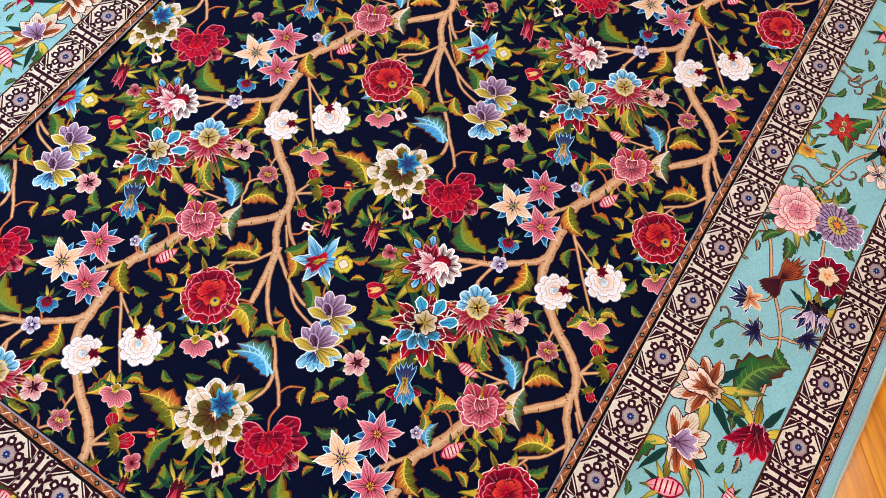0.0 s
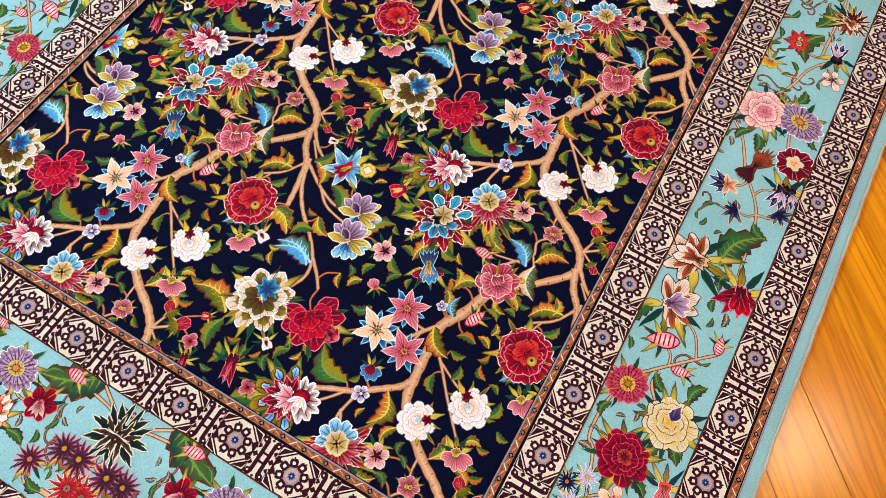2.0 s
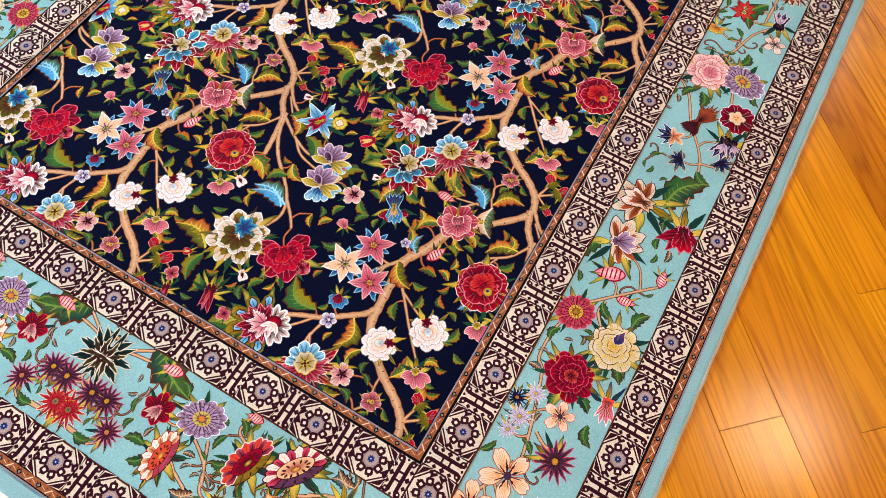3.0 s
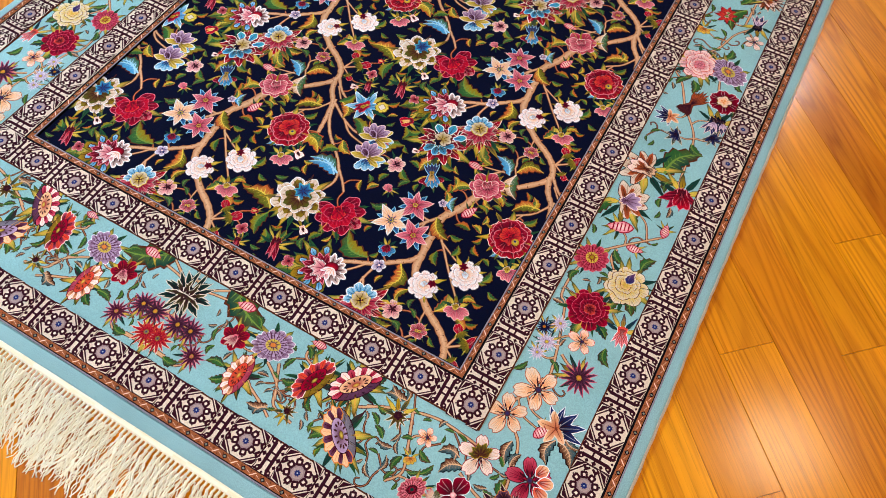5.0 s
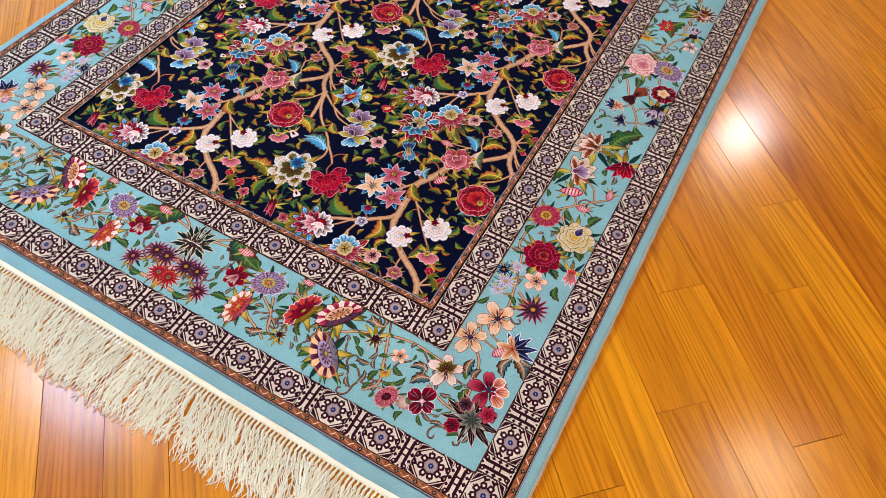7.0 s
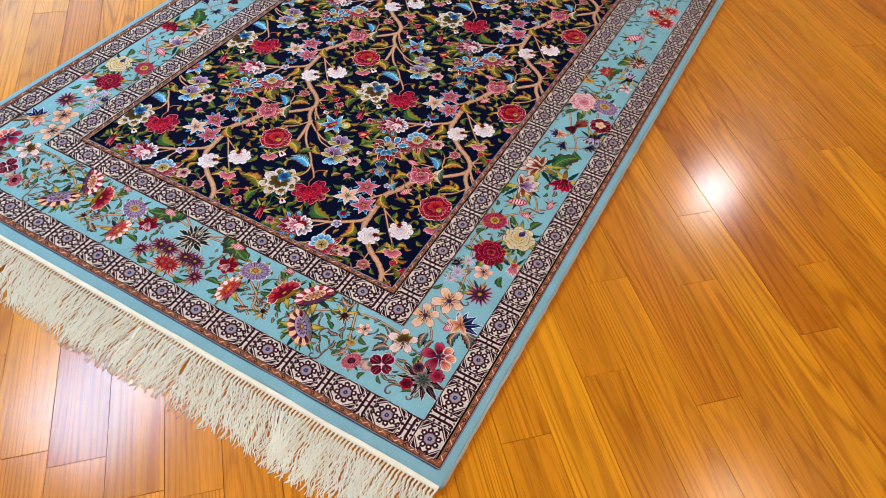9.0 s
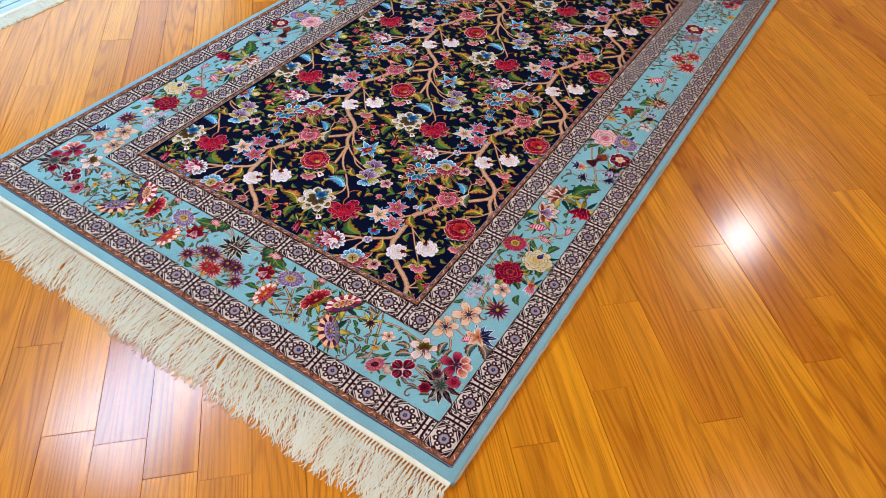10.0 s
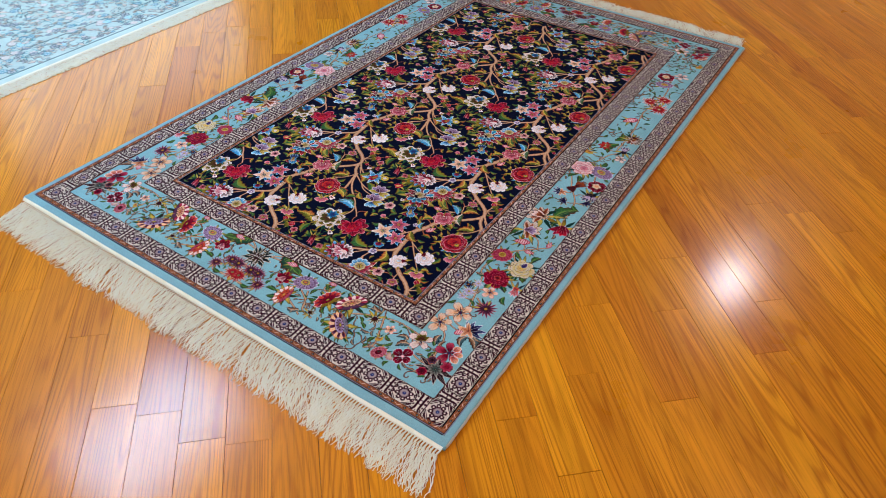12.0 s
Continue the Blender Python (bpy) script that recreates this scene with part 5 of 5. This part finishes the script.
SIDE_STEMS = [
    [(-0.145, 0.329), (-0.154, 0.374), (-0.172, 0.438), (-0.184, 0.454), (-0.184, 0.494), (-0.175, 0.529)],
    [(-0.145, 0.369), (-0.127, 0.359), (-0.096, 0.357)],
    [(-0.171, 0.543), (-0.144, 0.57), (-0.109, 0.603), (-0.088, 0.622)],
    [(-0.125, 0.522), (-0.144, 0.546), (-0.142, 0.566)],
    [(-0.175, 0.274), (-0.163, 0.295), (-0.152, 0.325)],
    [(-0.101, 0.711), (-0.105, 0.764), (-0.113, 0.832), (-0.14, 0.878)],
    [(-0.113, 0.832), (-0.094, 0.836)],
    [(-0.149, 0.888), (-0.172, 0.939), (-0.192, 0.961)],
    [(-0.16, 1.032), (-0.142, 1.061), (-0.128, 1.106), (-0.104, 1.139)],
    [(-0.107, 0.945), (-0.118, 0.988)],
    [(-0.119, 1.138), (-0.119, 1.276), (-0.134, 1.414), (-0.116, 1.472)],
    [(-0.116, 1.472), (-0.118, 1.589), (-0.137, 1.701)],
]
END_STEMS = [
    [(-0.34, 0.171), (-0.298, 0.19), (-0.251, 0.203), (-0.206, 0.201), (-0.169, 0.196)],
    [(-0.282, 0.194), (-0.264, 0.15), (-0.255, 0.121), (-0.269, 0.101)],
    [(-0.191, 0.157), (-0.158, 0.143), (-0.132, 0.141)],
    [(-0.436, 0.244), (-0.451, 0.194), (-0.437, 0.182)],
    [(-0.506, 0.163), (-0.463, 0.138), (-0.447, 0.11), (-0.413, 0.102)],
    [(-0.488, 0.114), (-0.46, 0.102), (-0.444, 0.093)],
    [(-0.475, 0.161), (-0.45, 0.117)],
    [(-0.591, 0.22), (-0.641, 0.191)],
    [(-0.645, 0.145), (-0.641, 0.191), (-0.559, 0.205)],
    [(-0.685, 0.091), (-0.649, 0.091), (-0.595, 0.087)],
    [(-0.129, 0.151), (-0.14, 0.221), (-0.16, 0.245)],
    [(-0.389, 0.161), (-0.353, 0.163), (-0.32, 0.182)],
]


def tendril(seed):
    """A thin curling stem with a hooked tip, about 4 cm long."""
    rnd = random.Random(seed)
    s = 1 if seed % 2 else -1
    pts = [(0.0, 0.0), (0.010, s * rnd.uniform(0.001, 0.004)), (0.020, s * rnd.uniform(0.004, 0.008)), (0.029, s * 0.004), (0.033, -s * 0.003), (0.029, -s * 0.008), (0.024, -s * 0.005)]
    return stem_mesh(pts, 0.0019, seed, "maroon", "brown", "tan", 0.4)


def weave_border():
    curls = [tendril(i) for i in range(4)]
    leaf_shapes = {k: [leaf_mesh(k, 70 + 10 * i) for i in range(4)] for k in "dng"}
    across = Matrix.Translation((-W, 0, 0)) @ Matrix.Diagonal((-1, 1, 1, 1))
    over = Matrix.Translation((0, L, 0)) @ Matrix.Diagonal((1, -1, 1, 1))
    plain = Matrix.Identity(4)
    for flowers, leaves, stems, frames in ((SIDE_FLOWERS, SIDE_LEAVES, SIDE_STEMS, (plain, across)),
                                           (END_FLOWERS, END_LEAVES, END_STEMS, (plain, across, over, over @ across))):
        twigs = [stem_mesh(p, 0.0036, i, "maroon", "tan", "pale", 0.2) for i, p in enumerate(stems)]
        taken = [(x, y, r * 1.05) for _, places in flowers for x, y, _, r in places]
        taken += [(x + r * 0.5 * math.cos(radians(a)), y + r * 0.5 * math.sin(radians(a)), r * 0.45) for _, places in leaves for x, y, a, r in places]
        area = (-0.192, -0.094, 0.24, 1.90) if flowers is SIDE_FLOWERS else (-0.65, -0.10, 0.102, 0.200)
        points = [q for p in stems for q in smooth_line(p, 4)]
        twigs += [stem_mesh(p, 0.0026, i, "maroon", "tan", "pale", 0.4)
                  for i, p in enumerate(twig_lines([(x, y, r) for _, places in flowers for x, y, _, r in places], points, 0.008, 0.06))]
        extra = fillers(taken, area, 120 if flowers is SIDE_FLOWERS else 56, 0.012, 0.024, 9)
        for m0 in frames:
            for me in twigs:
                child("stem", me, border, m0 @ pose(0, 0, 0.0028))
            for kind, places in leaves:
                for i, (x, y, deg, r) in enumerate(places):
                    child("leaf", leaf_shapes[kind][i % 4], border, m0 @ pose(x, y, 0.0030, 0, 0, deg) @ Matrix.Diagonal((r * 1.05, r * 1.2, 1, 1)))
            for i, (x, y, deg, r) in enumerate(extra):
                if i % 2 == 0:
                    child("tendril", curls[i // 2 % 4], border, m0 @ pose(x, y, 0.0028, 0, 0, deg + 150))
                child("sprig", leaf_shapes["dnnd"[i % 4]][i % 4], border, m0 @ pose(x, y, 0.0029, 0, 0, deg) @ Matrix.Diagonal((r, r * 0.9, 1, 1)))
            for kind, places in flowers:
                for x, y, deg, r in places:
                    r *= {"bud_striped": 0.62, "palm_dark": 1.0, "plume": 1.0, "lily_blue": 0.95, "rose_pink": 1.4, "rose_dark": 0.82, "rose_cream": 1.22, "lily_brown": 1.0, "palm_corner": 1.25, "pansy_red": 1.45,
                          "orchid_pink": 1.25, "mauve_magenta": 1.25, "poppy_small": 1.4}.get(kind, 1.08)
                    flat = 0.86 if kind.startswith("poppy") and kind != "poppy_pink" else 0.85 if kind == "mauve" else 1.0
                    child("flower", motif(kind), border, m0 @ pose(x, y, 0.0033, 0, 0, deg) @ Matrix.Diagonal((r * (1.1 if flat < 1 else 1), r * flat, 1, 1)))


weave_border()


# ---- fringes ----
def strand(v, f, pts, r):
    """A thin round thread along points."""
    n, k = len(v), 4
    for i, p in enumerate(pts):
        d = (pts[min(i + 1, len(pts) - 1)] - pts[max(i - 1, 0)]).normalized()
        side = d.cross(Vector((0, 0, 1)))
        side = side.normalized() if side.length > 1e-4 else Vector((1, 0, 0))
        up = side.cross(d)
        for j in range(k):
            a = 2 * math.pi * j / k
            v.append(tuple(p + (side * math.cos(a) + up * math.sin(a)) * r))
    for i in range(len(pts) - 1):
        for j in range(k):
            f.append((n + i * k + j, n + i * k + (j + 1) % k, n + (i + 1) * k + (j + 1) % k, n + (i + 1) * k + j))
    f.append(tuple(n + (len(pts) - 1) * k + j for j in range(k)))


def fringe(width, reach, per_metre, seed, droop, name="fringe", label="long cream cotton fringe"):
    """Loose threads in knotted bunches along x from -width to 0, hanging towards -y."""
    rnd = random.Random(seed)
    v, f = [], []
    bunches = int(width / 0.0070)
    per = max(3, int(per_metre * 0.0070))
    for b in range(bunches):
        bx = -width + (b + 0.5) * width / bunches
        lean = 0.20 + 0.55 * noise.noise(Vector((bx * 4.0, seed, 0))) + 0.60 * noise.noise(Vector((bx * 19.0, seed, 7)))
        size = reach * (1.0 + 0.10 * noise.noise(Vector((bx * 7, seed, 3))))
        strand(v, f, [Vector((bx + 0.0010 * math.sin(k * 1.3), -0.001 - 0.003 * k, -0.003 - 0.0009 * k)) for k in range(5)], 0.0019)
        for _ in range(per):
            ll = lean + rnd.gauss(0, 0.20)
            s = size * rnd.uniform(0.72, 1.08)
            curl, phase, lift = rnd.uniform(0.002, 0.010), rnd.uniform(0, 6.3), rnd.uniform(0.0004, 0.0085)
            wave = rnd.uniform(4.0, 9.0)
            sag = rnd.uniform(-0.3, 0.3)
            pts = []
            for k in range(15):
                t = k / 14
                x = bx + rnd.uniform(-0.001, 0.001) + s * (ll * t * 0.75 + sag * t * t * 0.4) + curl * math.sin(phase + wave * t) * t ** 0.7 + 0.0011 * math.sin(phase * 3 + 38 * t)
                y = -0.011 - s * t * (1 - 0.12 * abs(ll))
                z = FLOOR_Z + 0.0008 + lift * (1 - t) ** 0.7 + 0.002 * math.sin(math.pi * t) * rnd.random() * droop
                pts.append(Vector((x, y, max(FLOOR_Z + 0.0007, z))))
            strand(v, f, pts, rnd.uniform(0.00062, 0.00100))
    me = bpy.data.meshes.new(name)
    me.from_pydata(v, [], f)
    me.materials.append(COTTON)
    for p in me.polygons:
        p.use_smooth = True
    return me, label


def end_web(width):
    """The flat-woven cream end with its row of knots."""
    w = Weave()
    n = 60
    for i in range(n):
        xa, xb = -width + i * width / n, -width + (i + 1) * width / n
        prof = ((0.001, 0.0006), (-0.0015, 0.0012), (-0.0052, -0.0005), (-0.0075, -0.0040))
        for (ya, za), (yb, zb) in zip(prof, prof[1:]):
            w.face([(xa, yb, zb), (xb, yb, zb), (xb, ya, za), (xa, ya, za)], [DYES["cream"]] * 4)
    return w.mesh("end_web", COTTON)


for m in (Matrix.Identity(4), Matrix.Translation((-W, L, 0)) @ Matrix.Rotation(math.pi, 4, "Z")):
    m = m @ Matrix.Translation((0.004, -0.003, 0))
    web = child("end_web", end_web(W + 0.008), carpet, m, "flat-woven cream cotton end")
    me, text = fringe(W, 0.092, 1150, 3 if m[0][0] > 0 else 8, 1.0)
    tagged(child("fringe", me, carpet, m @ Matrix.Translation((0, -0.004, 0)), text), kind="stuff")


def side_cord():
    """The overcast pale cord along a long side."""
    v, f = [], []
    pts = [Vector((0.0006 * math.sin(i * 1.7) + 0.0012 * noise.noise(Vector((0, i * 0.13, 4))), i * L / 150, 0.0)) for i in range(151)]
    strand(v, f, pts, 0.0030)
    w = Weave()
    w.v, w.f, w.c = v, f, [blend(DYES["peach"], DYES["teal"], 0.5)] * len(v)
    return w.mesh("side_cord", PILE)


for x in (0.0078, -W - 0.0078):
    child("side_cord", side_cord(), carpet, pose(x, 0, -0.0010), "pale overcast side cord")


# ---- the second carpet ----
def second_carpet():
    """A pale carpet with a dense turquoise, white and grey scroll pattern, its fringed end parallel to the first carpet's side."""
    x1, x0, y0, y1 = -1.905, -2.95, -0.2, 2.6
    w = Weave()
    prof = ((0.003, FLOOR_Z), (0.0, FLOOR_Z + 0.003), (0.001, -0.003), (0.005, -0.0015))
    rects = [(x0 + d, x1 - d, y0 + d, y1 - d, z) for d, z in prof]
    c = linear("#cfe0da")
    for a, b in zip(rects, rects[1:]):
        ca = [(a[0], a[2]), (a[1], a[2]), (a[1], a[3]), (a[0], a[3])]
        cb = [(b[0], b[2]), (b[1], b[2]), (b[1], b[3]), (b[0], b[3])]
        for i in range(4):
            j = (i + 1) % 4
            w.face([(*ca[i], a[4]), (*ca[j], a[4]), (*cb[j], b[4]), (*cb[i], b[4])], [c] * 4)
    a = rects[-1]
    w.face([(a[0], a[2], a[4]), (a[1], a[2], a[4]), (a[1], a[3], a[4]), (a[0], a[3], a[4])], [c] * 4)
    other = tagged(new("carpet", w.mesh("carpet", PILE)), "pale turquoise and white carpet with dense scroll pattern and short fringe", "carpet")
    rnd = random.Random(21)
    pat = Weave()
    for line, dye in ((0.030, "slate"), (0.165, "slate")):
        pat.box(x1 - line - 0.004, x1 - line, y0 + 0.05, y1 - 0.05, -0.002, -0.0012, DYES[dye])
    for _ in range(5200):
        x, y = x1 - 0.05 - 0.9 * rnd.random() ** 1.2, rnd.uniform(0.0, 2.45)
        kind = rnd.random()
        dye = rnd.choice(("cream", "pool", "aqua", "cream", "aqua", "slate", "slate", "dark"))
        deg, r = rnd.uniform(0, 360), rnd.uniform(0.010, 0.022)
        z = -0.0012 + rnd.random() * 0.0004
        if kind < 0.5:
            pts = turned([(r * px, r * py) for px, py in petal_shape(1.3, 0.30, "point")], deg, x, y)
            pat.patch(grow(pts, 0.0016), z, DYES["slate"], DYES["slate"], 0)
            pat.patch(pts, z + 0.0003, DYES[dye], DYES["cream"], 0)
        elif kind < 0.68:
            for i in range(6):
                pts = turned([(r * px, r * py) for px, py in petal_shape(0.8, 0.28, "round")], deg + 60 * i, x, y)
                pat.patch(grow(pts, 0.001), z, DYES["slate"], DYES["slate"], 0)
                pat.patch(pts, z + 0.0003, DYES["white"], DYES[dye], 0)
        else:
            rr = 1.4 * r
            for i in range(9):
                t0, t1 = 0.45 * i, 0.45 * (i + 1)
                p0, p1 = rr * (1 - i * 0.07), rr * (1 - (i + 1) * 0.07)
                quad = [(p0 * math.cos(t0), p0 * math.sin(t0)), (p1 * math.cos(t1), p1 * math.sin(t1)),
                        ((p1 - 0.0022) * math.cos(t1), (p1 - 0.0022) * math.sin(t1)), ((p0 - 0.0022) * math.cos(t0), (p0 - 0.0022) * math.sin(t0))]
                pat.face([(px, py, z + 0.0002) for px, py in reversed(turned(quad, deg, x, y))], [DYES[dye]] * 4)
    tagged(child("scroll_pattern", pat.mesh("scroll_pattern", PILE), other, None, "dense turquoise and grey scrolls on white"), kind="stuff")
    # the fringed end runs along y
    m = Matrix.Translation((x1, y1, 0)) @ Matrix.Rotation(radians(90), 4, "Z")
    child("end_web", end_web(y1 - y0), other, m @ Matrix.Translation((0, 0, -0.003)), "flat-woven cream cotton end")
    me, text = fringe(y1 - y0, 0.050, 1500, 15, 0.5, label="short cream cotton fringe")
    tagged(child("fringe", me, other, m @ Matrix.Translation((0, -0.006, 0)), text), kind="stuff")


second_carpet()
lay_boards()
